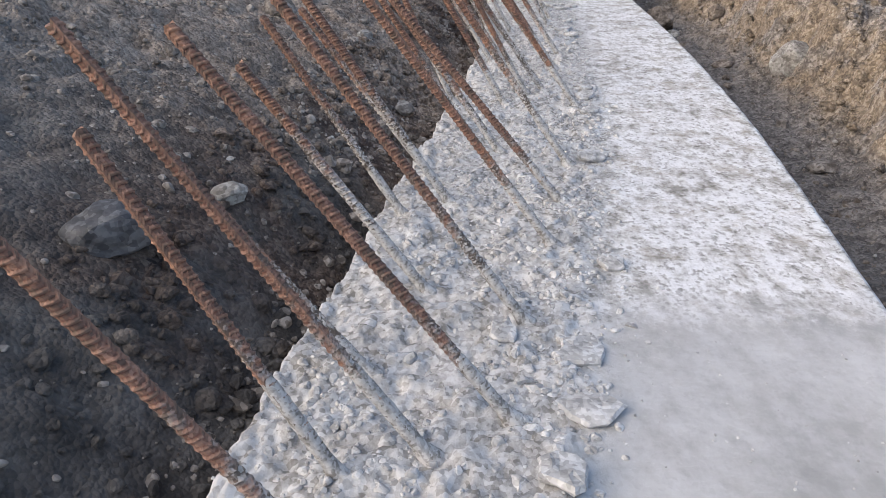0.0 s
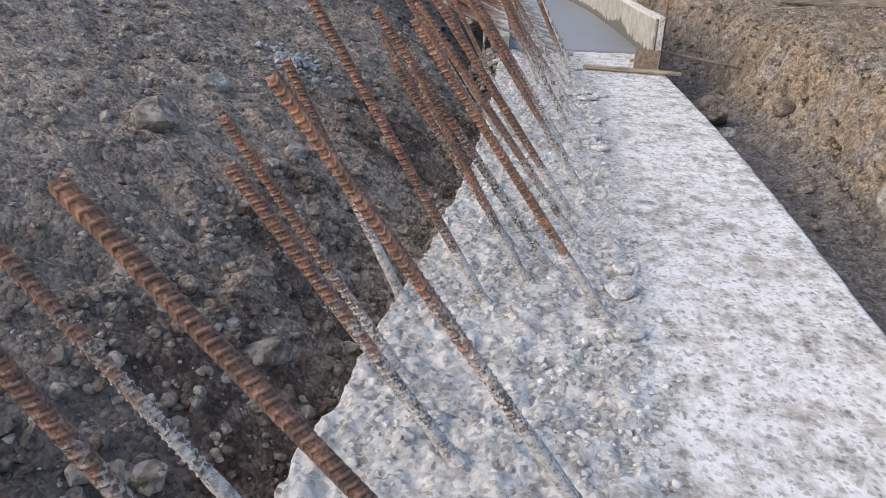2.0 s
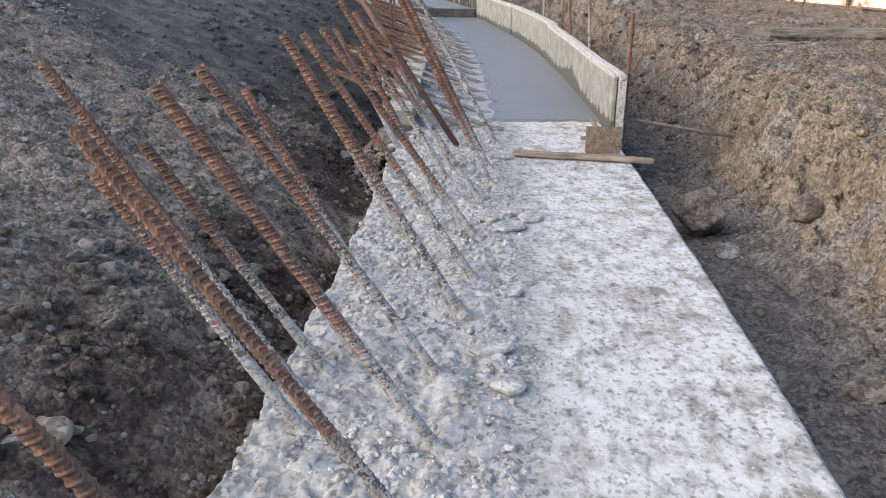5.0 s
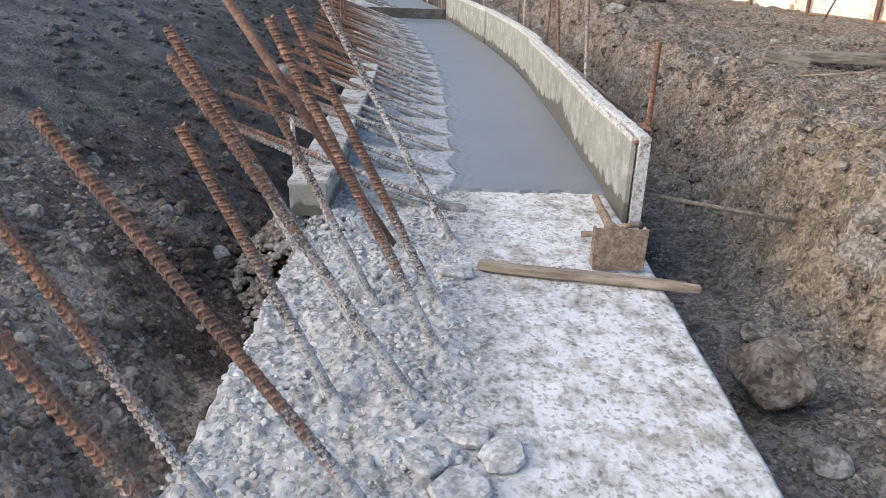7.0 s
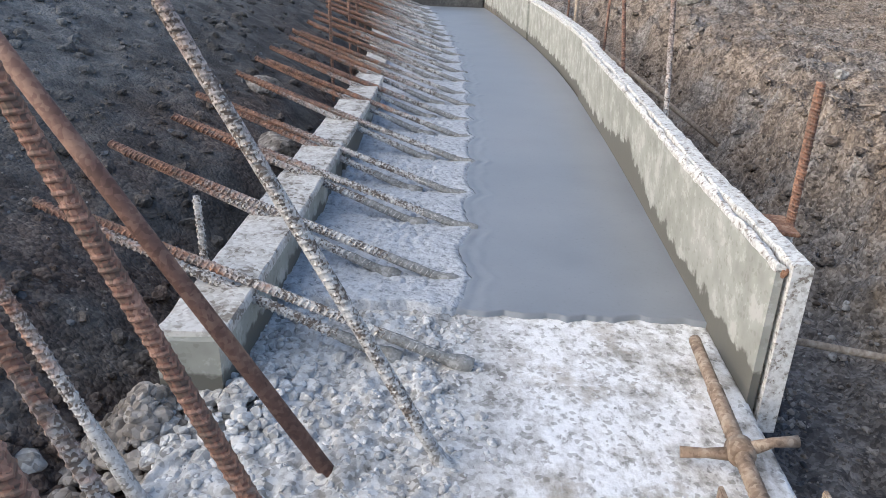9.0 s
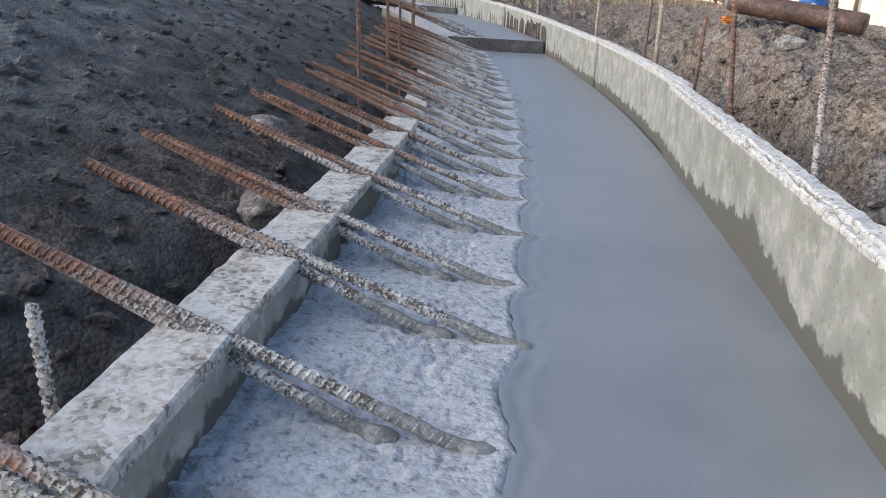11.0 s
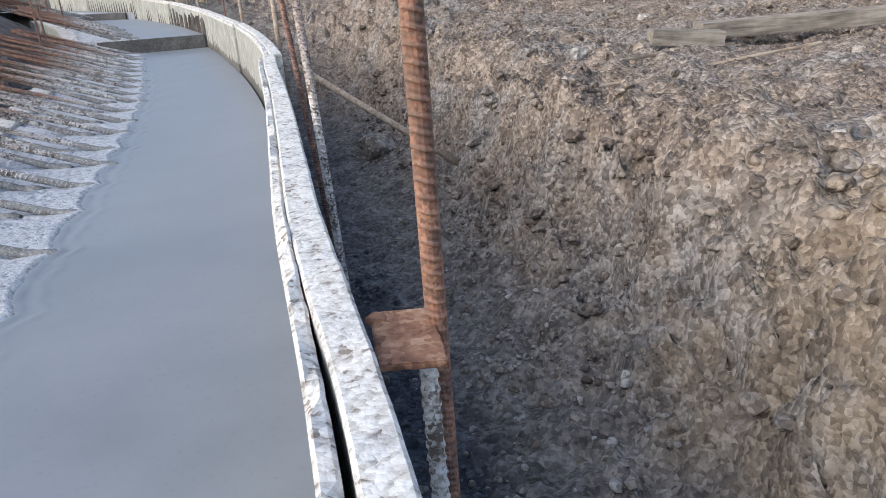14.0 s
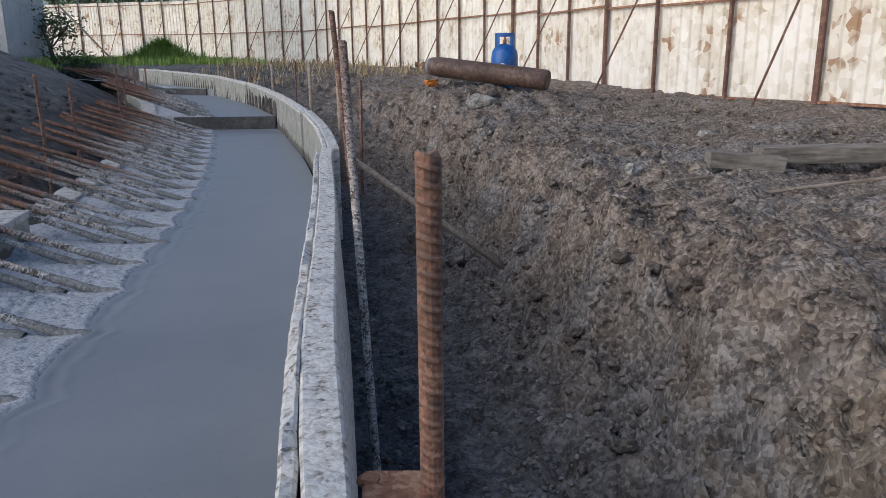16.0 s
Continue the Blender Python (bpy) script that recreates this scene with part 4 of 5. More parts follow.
beside = lambda x, y: x > right_edge(y)
scatter("gravel", ground_spots(40000, -3.2, 0.7, 0.3, 12.5, 0.007, 0.034, 1, stony, 0.0), STONE_GREY, "small grey stones bedded in the dark slope")
scatter("gravel", ground_spots(3800, -3.0, 0.7, 0.3, 11.5, 0.022, 0.065, 2, stony, 0.0), STONE_GREY, "fist-sized grey stones lying on the slope", detail=2)
scatter("gravel", ground_spots(300, -3.0, 0.7, 2.5, 10.5, 0.012, 0.04, 12, above, 0.0), STONE_PALE, "pale chips lying on the slope", detail=2)
scatter("gravel", ground_spots(2600, -3.2, 0.7, 11, 24, 0.006, 0.035, 8, above, 0.0), STONE_DARK, "scattered small stones on dark clay")
scatter("gravel", ground_spots(34000, 1.5, 7.5, 2.0, 21, 0.006, 0.032, 3, beside, 0.0), STONE_BROWN, "small brown stones on the bank")
scatter("gravel", ground_spots(1500, 1.6, 7.5, 2.0, 22, 0.022, 0.06, 4, beside, 0.0), STONE_BROWN, "broken stones lying on the bank", detail=2)
scatter("gravel", ground_spots(420, 1.6, 7.5, 2.0, 22, 0.010, 0.045, 5, beside, 0.0), STONE_PALE, "pale chips of concrete on the bank", detail=2)
ditch = lambda x, y: (x > right_edge(y)) & (x < right_edge(y) + 1.0)
wall_foot = lambda x, y: (x > right_edge(y)) & (x < right_edge(y) + 0.42)
scatter("gravel", ground_spots(3600, 2.3, 3.1, 11.0, 14.5, 0.008, 0.036, 6, wall_foot, 0.1), STONE_DARK, "dark wet gravel in the ditch, the shadow there put into its colour")
scatter("gravel", ground_spots(7000, 2.3, 3.9, 9.5, 16.5, 0.006, 0.030, 7, ditch, 0.1), STONE_GREY, "grey gravel over the floor of the ditch")
scatter("gravel", ground_spots(160, 2.9, 3.6, 12.1, 13.6, 0.010, 0.030, 16, ditch), STONE_PALE, "pale cement crumbs in the ditch", detail=2)


def clod_spots(n, seed, y0, y1, side, a, b, low, high):
    rnd = np.random.RandomState(seed)
    y = rnd.uniform(y0, y1, n)
    u = rnd.uniform(a, b, n)
    x = right_edge(y) + u if side > 0 else left_edge(y) - u
    size = low * (high / low) ** (rnd.uniform(0, 1, n) ** 1.8)
    ok = rnd.uniform(0, 1, n) < 0.2 + 1.2 * smooth(-0.2, 0.3, fbm(x, y + 20, 0.8, 3))
    return np.stack([x, y, terrain(x, y) + size * 0.1, size], 1)[ok]


scatter("soil_clods", clod_spots(3000, 31, 3, 18, 1, 0.95, 1.75, 0.014, 0.07), SOIL, "crumbling clods of brown soil on the bank face", detail=2)
scatter("soil_clods", clod_spots(2600, 32, 3, 20, 1, 1.6, 4.5, 0.014, 0.055), SOIL, "loose clods of soil on top of the bank", detail=2)
scatter("soil_clods", clod_spots(4200, 33, 0.5, 12, -1, 0.03, 0.9, 0.014, 0.065), SOIL, "dark clods of soil at the foot of the slope", detail=2)
scatter("soil_clods", clod_spots(2200, 34, 11, 24, -1, 0.12, 2.4, 0.014, 0.075), SOIL, "dark clods of clay on the slope", detail=2)


def heap_spots(n, seed, x, y, reach, top, foot, low, high):
    """Stones piled against an edge, thinning outwards."""
    rnd = np.random.RandomState(seed)
    r, a = reach * rnd.uniform(0, 1, n) ** 0.7, rnd.uniform(0, 6.28, n)
    size = low * (high / low) ** (rnd.uniform(0, 1, n) ** 1.6)
    return np.stack([x + 0.8 * r * np.cos(a), y + 1.2 * r * np.sin(a), foot + (top - foot) * (1 - r / reach) - size * 0.2, size], 1)


scatter("rubble_heap", heap_spots(900, 41, 0.52, 11.02, 0.42, 0.10, -0.26, 0.016, 0.05), STONE_GREY, "dark stones heaped against the end of the edge form", detail=2)
scatter("rubble_heap", heap_spots(420, 42, 0.78, 11.10, 0.34, 0.075, -0.01, 0.014, 0.042), CRUMB, "pale broken concrete heaped at the foot of the edge form", detail=2)


def strip_spots(n, low, high, seed, y0=0.2, y1=11.7):
    rnd = np.random.RandomState(seed)
    y = rnd.uniform(y0, y1, n)
    f = rnd.uniform(0, 1, n)
    x = left_edge(y) * (1 - f) + joint(y) * f
    size = low * (high / low) ** (rnd.uniform(0, 1, n) ** 2)
    ok = rnd.uniform(0, 1, n) < 0.12 + 1.3 * smooth(-0.1, 0.25, fbm(x, y + 50, 0.5, 3)) * smooth(0.02, 0.2, f)
    ok |= (y > 8.3) & (rnd.uniform(0, 1, n) < 0.6)
    z = slab_height(x, y) - size * 0.15
    return np.stack([x, y, z, size], 1)[ok]


scatter("concrete_crumbs", strip_spots(13000, 0.008, 0.027, 21), CRUMB, "pale rounded concrete crumbs caked on the footing", detail=2)
scatter("concrete_crumbs", strip_spots(1500, 0.02, 0.042, 22), CRUMB, "broken flat flakes of pale concrete", detail=2)
rnd = np.random.RandomState(5)
fy = rnd.uniform(0.3, 11.6, 900)
fx = joint(fy) + rnd.normal(-0.05, 0.09, 900)
scatter("concrete_crumbs", np.stack([fx, fy, slab_height(fx, fy) + 0.002, 0.006 + 0.020 * rnd.uniform(0, 1, 900) ** 2], 1), CRUMB, "flaky crumbs along the edge of the smooth strip", detail=2)
cy = rnd.uniform(0.5, 11.5, 900)
cx = joint(cy) + (right_edge(cy) - joint(cy)) * rnd.uniform(0, 1, 900)
scatter("grit", np.stack([cx, cy, slab_height(cx, cy) + 0.001, rnd.uniform(0.003, 0.008, 900)], 1), CRUMB, "loose grit on the cured footing")


def flake(p, size, seed, turn):
    rnd = random.Random(seed)
    n = 11
    out = [(size * (0.7 + 0.45 * rnd.random()) * math.cos(a), size * 0.75 * (0.7 + 0.45 * rnd.random()) * math.sin(a)) for a in (2 * math.pi * k / n for k in range(n))]
    bm = bmesh.new()
    rings = [[bm.verts.new((x * f, y * f, z + 0.004 * rnd.uniform(-1, 1))) for x, y in out] for f, z in ((0.9, -0.01), (1.0, 0.004), (0.9, 0.014), (0.45, 0.018))]
    for r0, r1 in zip(rings, rings[1:]):
        for k in range(n):
            bm.faces.new((r0[k], r0[(k + 1) % n], r1[(k + 1) % n], r1[k]))
    bm.faces.new(rings[-1])
    bm.faces.new(rings[0][::-1])
    ob = part("concrete_flake", bm, CRUMB)
    ob.matrix_basis = pose(*p, rnd.uniform(-7, 7), rnd.uniform(-7, 7), turn)
    return tagged(ob, "broken flat flake of pale concrete on the footing", "concrete flake", "flakes on the footing")


for k, (x, y, r) in enumerate(((0.42, 1.72, 0.10), (0.45, 2.02, 0.11), (0.20, 2.10, 0.07), (0.30, 1.45, 0.09), (0.66, 2.62, 0.07), (0.80, 3.85, 0.08), (0.95, 4.75, 0.08),
                               (0.98, 5.10, 0.09), (1.02, 5.3, 0.07), (1.22, 7.3, 0.08), (1.18, 7.55, 0.09), (1.30, 8.1, 0.07), (1.36, 8.95, 0.12), (1.25, 9.05, 0.08), (1.40, 9.2, 0.09),
                               (1.42, 10.45, 0.09), (1.5, 9.1, 0.10))):
    flake((x, y, float(slab_height(np.array(x), np.array(y))) + 0.012), r, k, 37.0 * k)


def place_stone(x, y, size, seed, mat, label, flat=0.7, turn=0, rise=0.5, cat="rock"):
    z = float(terrain(np.array(x), np.array(y))) + size * flat * rise
    return stone(cat, (x, y, z), size, seed, mat, label, flat, turn)


place_stone(2.84, 10.10, 0.215, 3, STONE_BROWN, "large rounded grey-brown boulder beside the footing", 0.85, 20, 0.72)
place_stone(2.88, 9.62, 0.085, 4, STONE_PALE, "small angular pale stone in the ditch", 0.7, 0, 0.8)
place_stone(3.05, 10.75, 0.09, 24, STONE_GREY, "grey stone in the ditch", 0.6, 50, 0.4)
place_stone(3.46, 9.86, 0.13, 5, STONE_BROWN, "brown stone at the foot of the bank", 0.7, 80)
place_stone(2.95, 7.95, 0.11, 6, STONE_BROWN, "half-buried brown stone in the ditch", 0.5, 10)
place_stone(3.27, 7.12, 0.21, 7, STONE_PALE, "large pale lump of concrete against the bank", 0.9, 30)
place_stone(2.75, 5.9, 0.08, 8, STONE_GREY, "grey stone beside the footing", 0.7, 60)
place_stone(2.62, 4.9, 0.10, 9, STONE_GREY, "grey stone beside the footing", 0.6, 140)
place_stone(3.2, 16.4, 0.17, 10, STONE_GREY, "grey boulder in the ditch", 0.7, 0)
place_stone(3.35, 15.9, 0.09, 11, STONE_BROWN, "brown stone in the ditch", 0.6, 40)
for k, (x, y, r) in enumerate(((-1.20, 2.45, 0.16), (-0.95, 3.1, 0.09), (-0.55, 3.9, 0.07), (-0.40, 4.6, 0.10), (-0.28, 5.38, 0.085), (-0.25, 5.7, 0.06), (-1.22, 5.82, 0.15), (-1.2, 6.6, 0.11),
                               (-0.2, 6.9, 0.08), (-0.38, 7.86, 0.08), (-0.63, 6.22, 0.08), (0.15, 9.7, 0.07), (-0.6, 10.2, 0.08), (0.2, 10.9, 0.06), (0.27, 13.75, 0.17), (-0.1, 14.9, 0.15))):
    place_stone(x, y, r, 40 + k, STONE_DARK if k == 0 else (STONE_GREY, STONE_PALE, STONE_GREY)[k % 3], ("rough grey stone on the slope", "pale rough stone on the slope", "rough grey stone on the slope")[k % 3], 0.65, 60 * k, 0.25)
for k, (x, y, r) in enumerate(((4.58, 14.75, 0.07), (4.29, 15.0, 0.07), (4.5, 15.6, 0.09), (5.0, 17.8, 0.08), (3.95, 14.3, 0.08), (4.1, 18.6, 0.16), (4.25, 19.0, 0.13), (5.6, 16.6, 0.1), (3.85, 13.3, 0.05))):
    place_stone(x, y, r, 60 + k, (STONE_BROWN, STONE_PALE)[k % 2], ("brown stone lying on the bank", "pale stone lying on the bank")[k % 2], 0.6, 70 * k, 0.3)
rnd = random.Random(9)
spots_rub = [(-0.92 + rnd.gauss(0, 0.10), 7.47 + rnd.gauss(0, 0.13), 0, rnd.uniform(0.015, 0.04)) for k in range(120)]
spots_rub = [(x, y, float(terrain(np.array(x), np.array(y))) + 0.02, r) for x, y, z, r in spots_rub]
scatter("gravel_heap", spots_rub, STONE_BLUE, "small heap of blue-grey crushed stone on the slope", detail=2)


# ---------------------------------------------------------------- timber and iron on the footing
def timber():
    bm = box_bm(1.02, 0.065, 0.038, bevel=0.006, cuts=10, wear=0.006, seed=2)
    for v in bm.verts:
        if v.co.x > 0.40:
            v.co.y *= max(0.12, 1 - (v.co.x - 0.40) * 8)
        v.co.y += 0.012 * math.sin(v.co.x * 5)
    ob = part("timber_stake", bm, TIMBER)
    ob.matrix_basis = pose(2.02, 10.395, 0.030, 0, 0, -14.6)
    return tagged(ob, "pale weathered pointed timber stake lying across the footing", "timber")


timber()


def screw_jack():
    ob = base("screw_jack", pose(2.19, 10.50, 0.0, 0, 0, 0), "rusty formwork jack with a threaded rod, wing nut and bent plate", "formwork jack")
    plate = box_bm(0.25, 0.012, 0.21, (0, 0, 0.125), 0.003, 0.004, 6, 1)
    part("end_plate", plate, TIMBER_RUST, ob, "bent rusty steel plate")
    for x in (-0.12, 0.12):
        part("plate_flange", box_bm(0.012, 0.06, 0.20, (x, 0.028, 0.125), 0.003, 0.003), TIMBER_RUST, ob)
    p, q = Vector((0.02, 0.0, 0.10)), Vector((0.11, 1.02, 0.05))
    n = 90
    pts = [p.lerp(q, k / n) for k in range(n + 1)]
    radii = [0.021 + (0.0035 if k % 2 and k < 62 else 0.0) for k in range(n + 1)]
    part("threaded_rod", tube_bm(pts, radii, 14), TIMBER_RUST, ob)
    c = p.lerp(q, 0.36)
    bm = lathe_bm([(0.026, -0.03), (0.038, -0.025), (0.038, 0.025), (0.026, 0.03)], 18)
    nut_ob = part("wing_nut", bm, TIMBER_RUST, ob, "rusty wing nut")
    nut_ob.matrix_basis = along(c, q - p)
    for s in (-1, 1):
        wing = tube_bm([(s * 0.03, 0, 0), (s * 0.09, s * 0.01, 0.015), (s * 0.155, s * 0.03, 0.02)], [0.020, 0.014, 0.017], 12)
        w = part("wing", wing, TIMBER_RUST, nut_ob)
        w.matrix_basis = pose(0, 0, 0, 0, 0, -24)
    return ob


screw_jack()

tie = base("tie_plate", pose(2.557, 11.64, 0.455, 0, 3, -5), "square rusty tie plate between the formwork and an upright bar", "plate")
part("plate", box_bm(0.10, 0.18, 0.012, (0, 0, 0), 0.003, 0.003, 4, 3), RUST, tie)
part("weld_lump", stone_data(77, 3), RUST, tie, "crumbly orange rust lump").matrix_basis = pose(-0.045, 0.065, 0.006) @ Matrix.Diagonal((0.02, 0.03, 0.014, 1))
stake("rebar_stake", (2.585, 11.56, -0.5), (2.575, 11.58, 0.44), 0.0125, BAR_PALE, "cement-caked bar stub under the tie plate")
stake("rebar_stake", (0.47, 11.79, -0.25), (0.46, 11.78, 0.43), 0.0135, BAR_PALE, "short cement-splashed bar stub in the slope")
for k, (x, y, h) in enumerate(((0.30, 15.75, 0.95), (0.25, 17.15, 0.95), (0.20, 18.1, 0.85), (-0.05, 20.7, 0.95), (-0.2, 21.6, 0.8), (-0.7, 25.2, 0.9), (-1.6, 28.2, 0.9), (-2.0, 29.4, 0.9))):
    zg = float(terrain(np.array(x), np.array(y)))
    stake("rebar_stake", (x, y, zg - 0.1), (x - 0.01, y - 0.02, h), 0.0125, BAR_RUST, "thin rusty bar standing upright among the low bars")
for k, (x, y) in enumerate(((2.72, 16.3), (2.62, 18.3), (2.05, 21.9), (1.0, 26.4), (0.2, 29.3))):
    stake("rebar_stake", (x, y, 0.1), (x + 0.01, y, 0.9 + 0.05 * (k % 3)), 0.011, BAR_RUST, "thin rusty bar standing outside the formwork")


def batten(p, q, w, h, mat, label, seed=0):
    p, q = Vector(p), Vector(q)
    bm = box_bm((q - p).length, w, h, bevel=0.005, cuts=8, wear=0.006, seed=seed)
    ob = part("timber_plank", bm, mat)
    d = q - p
    ob.matrix_basis = Matrix.Translation((p + q) / 2) @ pose(0, 0, 0, 0, -math.degrees(math.atan2(d.z, math.hypot(d.x, d.y))), math.degrees(math.atan2(d.y, d.x)))
    return tagged(ob, label, "timber")


gz = lambda x, y: float(terrain(np.array(x), np.array(y)))
batten((5.1, 15.0, gz(5.1, 15.0) + 0.10), (7.2, 14.7, gz(7.2, 14.7) + 0.10), 0.16, 0.10, GREY_TIMBER, "old grey squared timber lying on the bank", 1)
batten((4.62, 14.72, gz(4.62, 14.72) + 0.07), (5.05, 14.66, gz(5.05, 14.66) + 0.08), 0.11, 0.09, GREY_TIMBER, "short grey timber offcut on the bank", 2)
batten((4.1, 14.3, gz(4.1, 14.3) + 0.03), (5.4, 14.25, gz(5.4, 14.25) + 0.05), 0.02, 0.015, TIMBER, "thin pale lath on the bank", 3)
batten((4.3, 14.45, gz(4.3, 14.45) + 0.04), (5.2, 14.75, gz(5.2, 14.75) + 0.05), 0.02, 0.015, TIMBER, "thin pale lath on the bank", 4)
batten((5.4, 16.2, gz(5.4, 16.2) + 0.04), (6.2, 15.5, gz(6.2, 15.5) + 0.05), 0.04, 0.02, TIMBER, "thin pale lath on the bank", 5)


def mallet():
    x, y = 4.05, 8.9
    z = gz(x, y)
    ob = base("sledge_hammer", pose(x, y, z + 0.07, 0, 0, 100), "old timber-handled sledge hammer lying on the bank", "hammer")
    part("handle", tube_bm([(0, 0, 0.03), (-0.35, 0.01, 0.02), (-0.62, 0, 0.0)], [0.020, 0.024, 0.026], 12), TIMBER, ob)
    part("head", box_bm(0.08, 0.20, 0.08, (0.03, 0, 0.03), 0.014, 0.003), GREY_TIMBER, ob)


mallet()


# ---------------------------------------------------------------- gas bottles by the fence
def gas_bottle(x, y):
    z = gz(x, y)
    ob = base("gas_bottle", pose(x, y, z - 0.02), "blue steel gas bottle with a collar, standing by the fence", "gas bottle")
    part("body", lathe_bm([(0.10, 0.0), (0.13, 0.02), (0.15, 0.06), (0.155, 0.12), (0.155, 0.33), (0.145, 0.40), (0.11, 0.45), (0.05, 0.475), (0.03, 0.48)], 36), BLUE, ob)
    part("foot_ring", lathe_bm([(0.115, -0.02), (0.118, 0.03)], 30), BLUE, ob)
    part("valve", lathe_bm([(0.02, 0.47), (0.022, 0.52), (0.012, 0.53), (0.012, 0.56)], 14), RUST, ob, "brass valve")
    bm = bmesh.new()
    for a0, a1 in ((20, 160), (200, 340)):
        for k in range(12):
            t0, t1 = (radians(a0 + (a1 - a0) * j / 12) for j in (k, k + 1))
            ring = [(0.115 * math.cos(t), 0.115 * math.sin(t)) for t in (t0, t1)]
            inner = [(0.108 * math.cos(t), 0.108 * math.sin(t)) for t in (t0, t1)]
            lo = 0.44 if k in (0, 1, 10, 11) else 0.56
            vs = [bm.verts.new((*c, h)) for h in (lo, 0.60) for c in (ring[0], ring[1], inner[1], inner[0])]
            for f in ((0, 1, 5, 4), (1, 2, 6, 5), (2, 3, 7, 6), (3, 0, 4, 7), (4, 5, 6, 7), (3, 2, 1, 0)):
                bm.faces.new([vs[j] for j in f])
    part("collar", bm, BLUE, ob)
    mark = bpy.data.curves.new("number", "FONT")
    mark.body, mark.size, mark.extrude = "2", 0.14, 0.002
    mark.align_x = "CENTER"
    me_ob = new("number", mark)
    me_ob.parent = ob
    me_ob.matrix_basis = pose(-0.055, -0.153, 0.17, 90, 0, -20)
    mark.materials.append(WHITE)


gas_bottle(4.55, 19.5)


def long_cylinder(p, q):
    p, q = Vector(p), Vector(q)
    n = (q - p).length
    ob = base("oxygen_cylinder", along(p, q - p), "long dark brown gas cylinder lying on the bank", "gas cylinder")
    part("body", lathe_bm([(0.10, 0.0), (0.112, 0.02), (0.114, 0.1), (0.114, n * 0.5), (0.114, n - 0.22), (0.10, n - 0.12), (0.06, n - 0.05), (0.035, n - 0.03)], 30), BROWN_PAINT, ob)
    part("valve", lathe_bm([(0.035, n - 0.04), (0.035, n), (0.018, n + 0.01), (0.018, n + 0.06), (0.03, n + 0.065), (0.03, n + 0.09)], 14), RUST, ob, "rusty valve")
    part("neck_band", lathe_bm([(0.088, n - 0.105), (0.092, n - 0.10), (0.072, n - 0.065), (0.068, n - 0.065)], 30), BLUE_GREY, ob, "pale blue painted neck")


long_cylinder((4.92, 18.95, gz(4.92, 18.95) + 0.15), (3.62, 19.75, gz(3.62, 19.75) + 0.37))
rag = part("orange_hose", tube_bm([(3.70 + 0.06 * math.cos(a) * (1 + 0.1 * a / 6), 19.6 + 0.08 * math.sin(a), gz(3.7, 19.6) + 0.05 + 0.004 * a) for a in (k * 0.5 for k in range(38))], 0.012, 8), ORANGE)
tagged(rag, "coiled orange hose beside the cylinder", "hose")


# ---------------------------------------------------------------- growth and buildings beyond
def blades(name, spots, mat, label, category="grass"):
    rnd = np.random.RandomState(len(spots))
    vs, fs = [], []
    for x, y, z, h in spots:
        a, lean = rnd.uniform(0, 6.28), rnd.uniform(0.1, 0.6) * h
        w = 0.006 + 0.012 * rnd.uniform()
        dx, dy = math.cos(a), math.sin(a)
        n = len(vs)
        vs += [(x - dy * w, y + dx * w, z), (x + dy * w, y - dx * w, z), (x + dx * lean * 0.4 + dy * w * 0.8, y + dy * lean * 0.4 - dx * w * 0.8, z + h * 0.6),
               (x + dx * lean * 0.4 - dy * w * 0.8, y + dy * lean * 0.4 + dx * w * 0.8, z + h * 0.6), (x + dx * lean, y + dy * lean, z + h)]
        fs += [(n, n + 1, n + 2, n + 3), (n + 3, n + 2, n + 4)]
    return tagged(mesh_object(name, vs, fs, mat), label, category, kind="stuff")


rnd = np.random.RandomState(12)
gxs, gys = rnd.uniform(-9, 1.5, 14000), rnd.uniform(36.5, 48, 14000)
ok = gxs < 1.0 - (gys - 36) * 0.35
gzs = terrain(gxs, gys)
blades("grass", np.stack([gxs, gys, gzs, rnd.uniform(0.10, 0.30, 14000)], 1)[ok], GRASS, "bright green rough grass beyond the pour")
ca, cr = rnd.uniform(0, 6.28, 5000), np.abs(rnd.normal(0, 0.55, 5000))
cxs, cys = -3.6 + 1.3 * cr * np.cos(ca), 41.5 + cr * np.sin(ca)
blades("grass_clump", np.stack([cxs, cys, terrain(cxs, cys), rnd.uniform(0.3, 1.15, 5000) * np.exp(-cr * 0.7)], 1), GRASS, "tall bushy clump of green grass")
wx, wy = rnd.uniform(-1, 5.5, 1500), rnd.uniform(27, 40, 1500)
ok = (wx > right_edge(wy) + 0.4)
blades("weeds", np.stack([wx, wy, terrain(wx, wy), rnd.uniform(0.08, 0.35, 1500)], 1)[ok], STRAW, "thin dry yellowish weeds along the fence", "weeds")


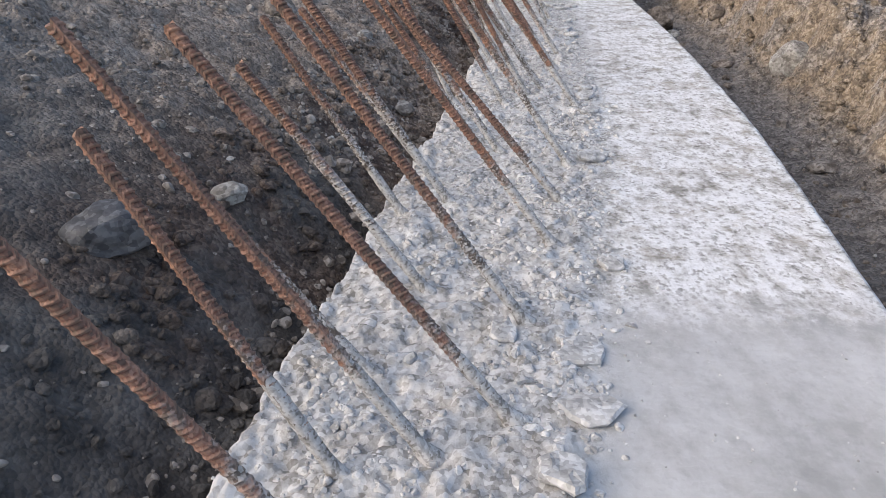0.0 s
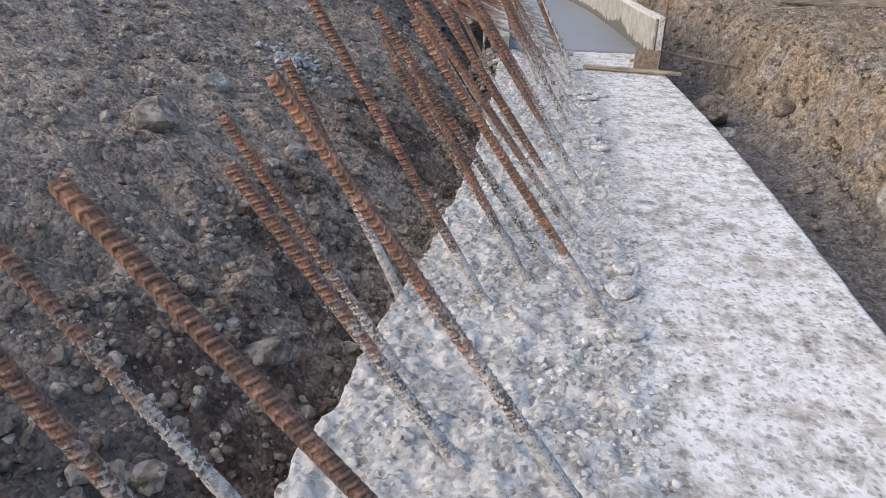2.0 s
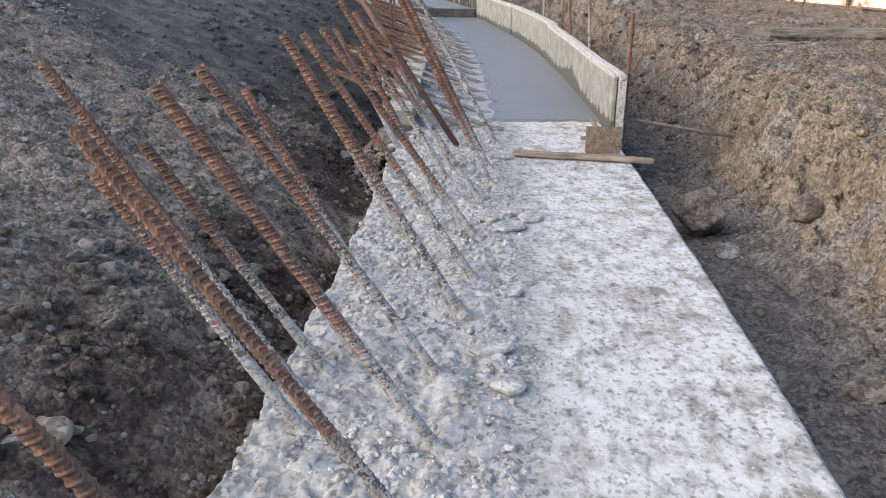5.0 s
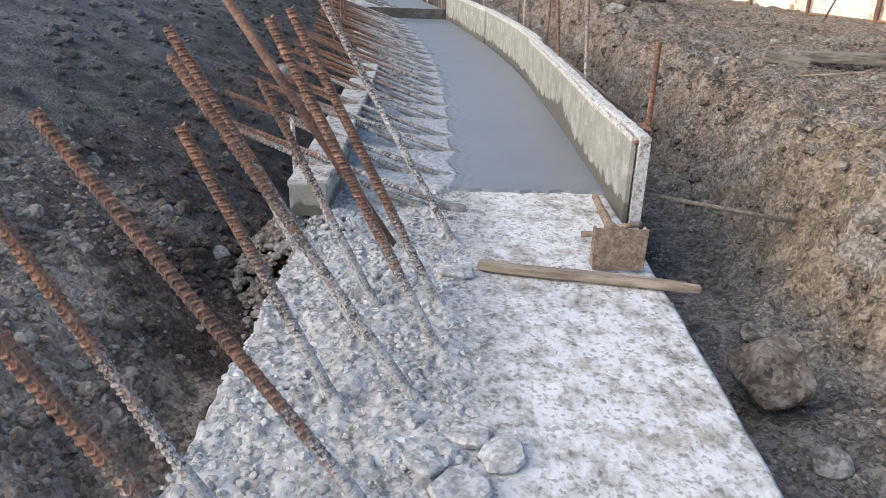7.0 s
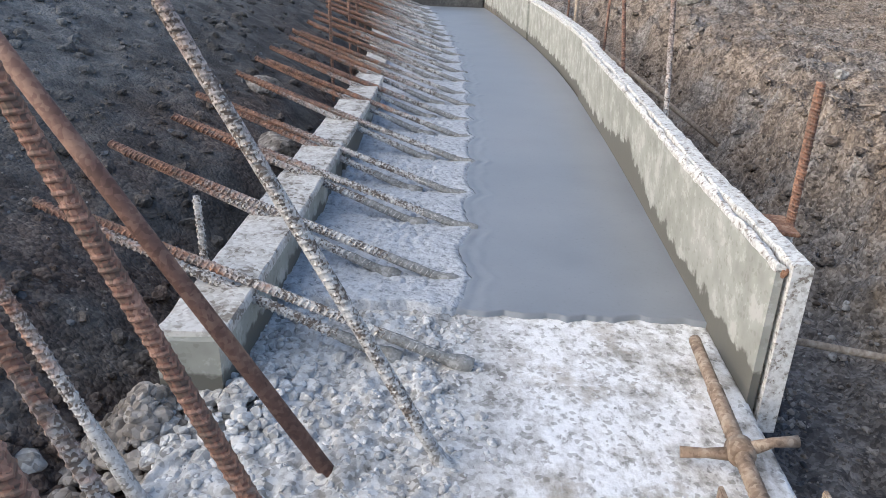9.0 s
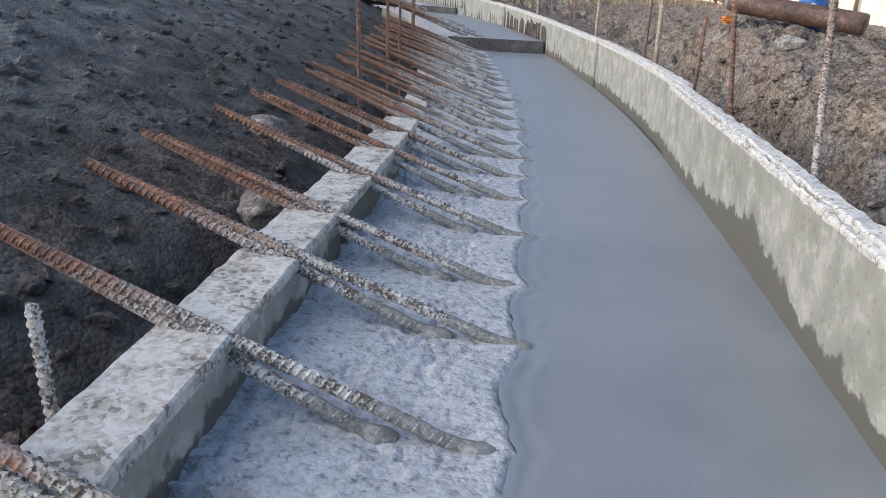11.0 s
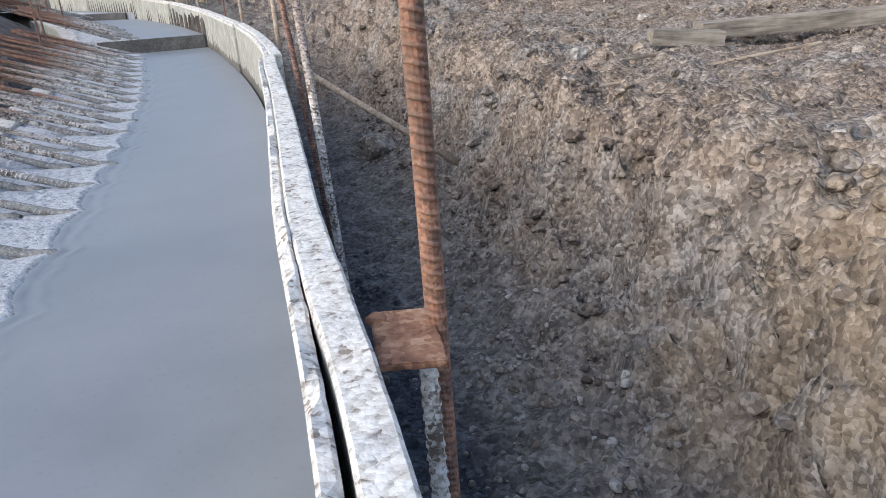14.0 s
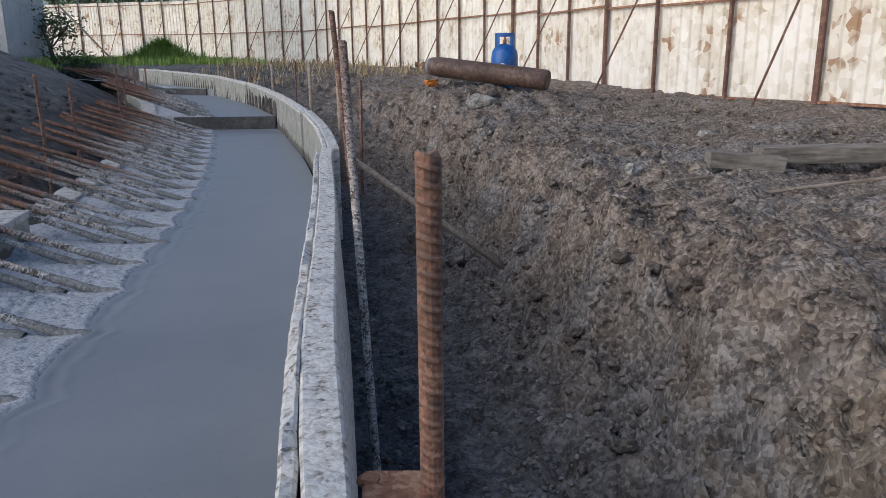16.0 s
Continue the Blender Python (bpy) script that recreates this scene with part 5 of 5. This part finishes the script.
def tree(x, y, height, crown, seed, leaves=2600):
    rnd = random.Random(seed)
    z = gz(x, y)
    ob = base("tree", pose(x, y, z), "leafy dark green tree behind the site", "tree", "trees behind the fence")
    bm = bmesh.new()
    tips_at = []

    def limb(p, d, n, r, depth):
        pts, radii = [p], [r]
        for k in range(5):
            d = (d + Vector((rnd.gauss(0, 0.12), rnd.gauss(0, 0.12), rnd.gauss(0, 0.05)))).normalized()
            p = p + d * n / 5
            pts.append(p)
            radii.append(r * (1 - 0.12 * (k + 1)))
        one = tube_bm(pts, radii, 7)
        me = bpy.data.meshes.new("limb")
        one.to_mesh(me)
        one.free()
        bm.from_mesh(me)
        bpy.data.meshes.remove(me)
        tips_at.append(p)
        if depth:
            for k in range(4):
                q = pts[rnd.randint(2, 5)]
                limb(q, (d + Vector((rnd.gauss(0, 0.8), rnd.gauss(0, 0.8), rnd.uniform(0, 0.6)))).normalized(), n * 0.6, r * 0.45, depth - 1)

    limb(Vector((0, 0, -0.1)), Vector((0, 0, 1)), height * 0.5, 0.05 * height ** 0.6, 3)
    part("trunk", bm, BARK, ob)
    vs, fs = [], []
    for k in range(leaves):
        c = tips_at[rnd.randrange(len(tips_at))] + Vector((rnd.gauss(0, crown * 0.16), rnd.gauss(0, crown * 0.16), rnd.gauss(0, crown * 0.13)))
        a = Vector((rnd.gauss(0, 1), rnd.gauss(0, 1), rnd.gauss(0, 0.6))).normalized()
        b = a.orthogonal().normalized()
        s = rnd.uniform(0.05, 0.13) * (0.5 + 0.12 * crown)
        n = len(vs)
        vs += [c - a * s, c + b * s * 0.45, c + a * s, c - b * s * 0.45]
        fs.append((n, n + 1, n + 2, n + 3))
    mesh_object("crown", vs, fs, LEAF, ob)


for k, (x, y, h, c) in enumerate(((-13.5, 60.5, 8.5, 5.0), (-9.0, 61.5, 7.5, 4.6), (-17.5, 57.5, 9, 5.0), (-5.0, 60.0, 7.0, 4.0), (-11.2, 58.6, 8.0, 5.0), (-7.2, 58.2, 7.6, 4.6), (-15.5, 59.0, 8.6, 5.0))):
    tree(x, y, h, c, k)
tree(-6.1, 38.6, 2.6, 1.5, 11, 700)
tree(-7.0, 40.0, 3.0, 1.7, 12, 800)
pole = stake("leaning_pole", (-4.6, 38.6, gz(-4.6, 38.6)), (-6.4, 38.9, 2.9), 0.03, TIMBER, "pale leaning timber pole against the shrub", False)

house = base("building", pose(-10.2, 37.0, 0.6), "plain grey rendered building at the edge of the site", "building")
part("wall", box_bm(5.4, 4.0, 6.5, (0, 2.0, 3.2), 0.03), RENDER_GREY, house)
part("corner_post", box_bm(0.45, 0.45, 6.6, (2.75, -0.1, 3.25), 0.03), RENDER_GREY, house)
part("roof_slab", box_bm(6.0, 4.6, 0.25, (0, 2.0, 6.55), 0.03), RENDER_GREY, house)
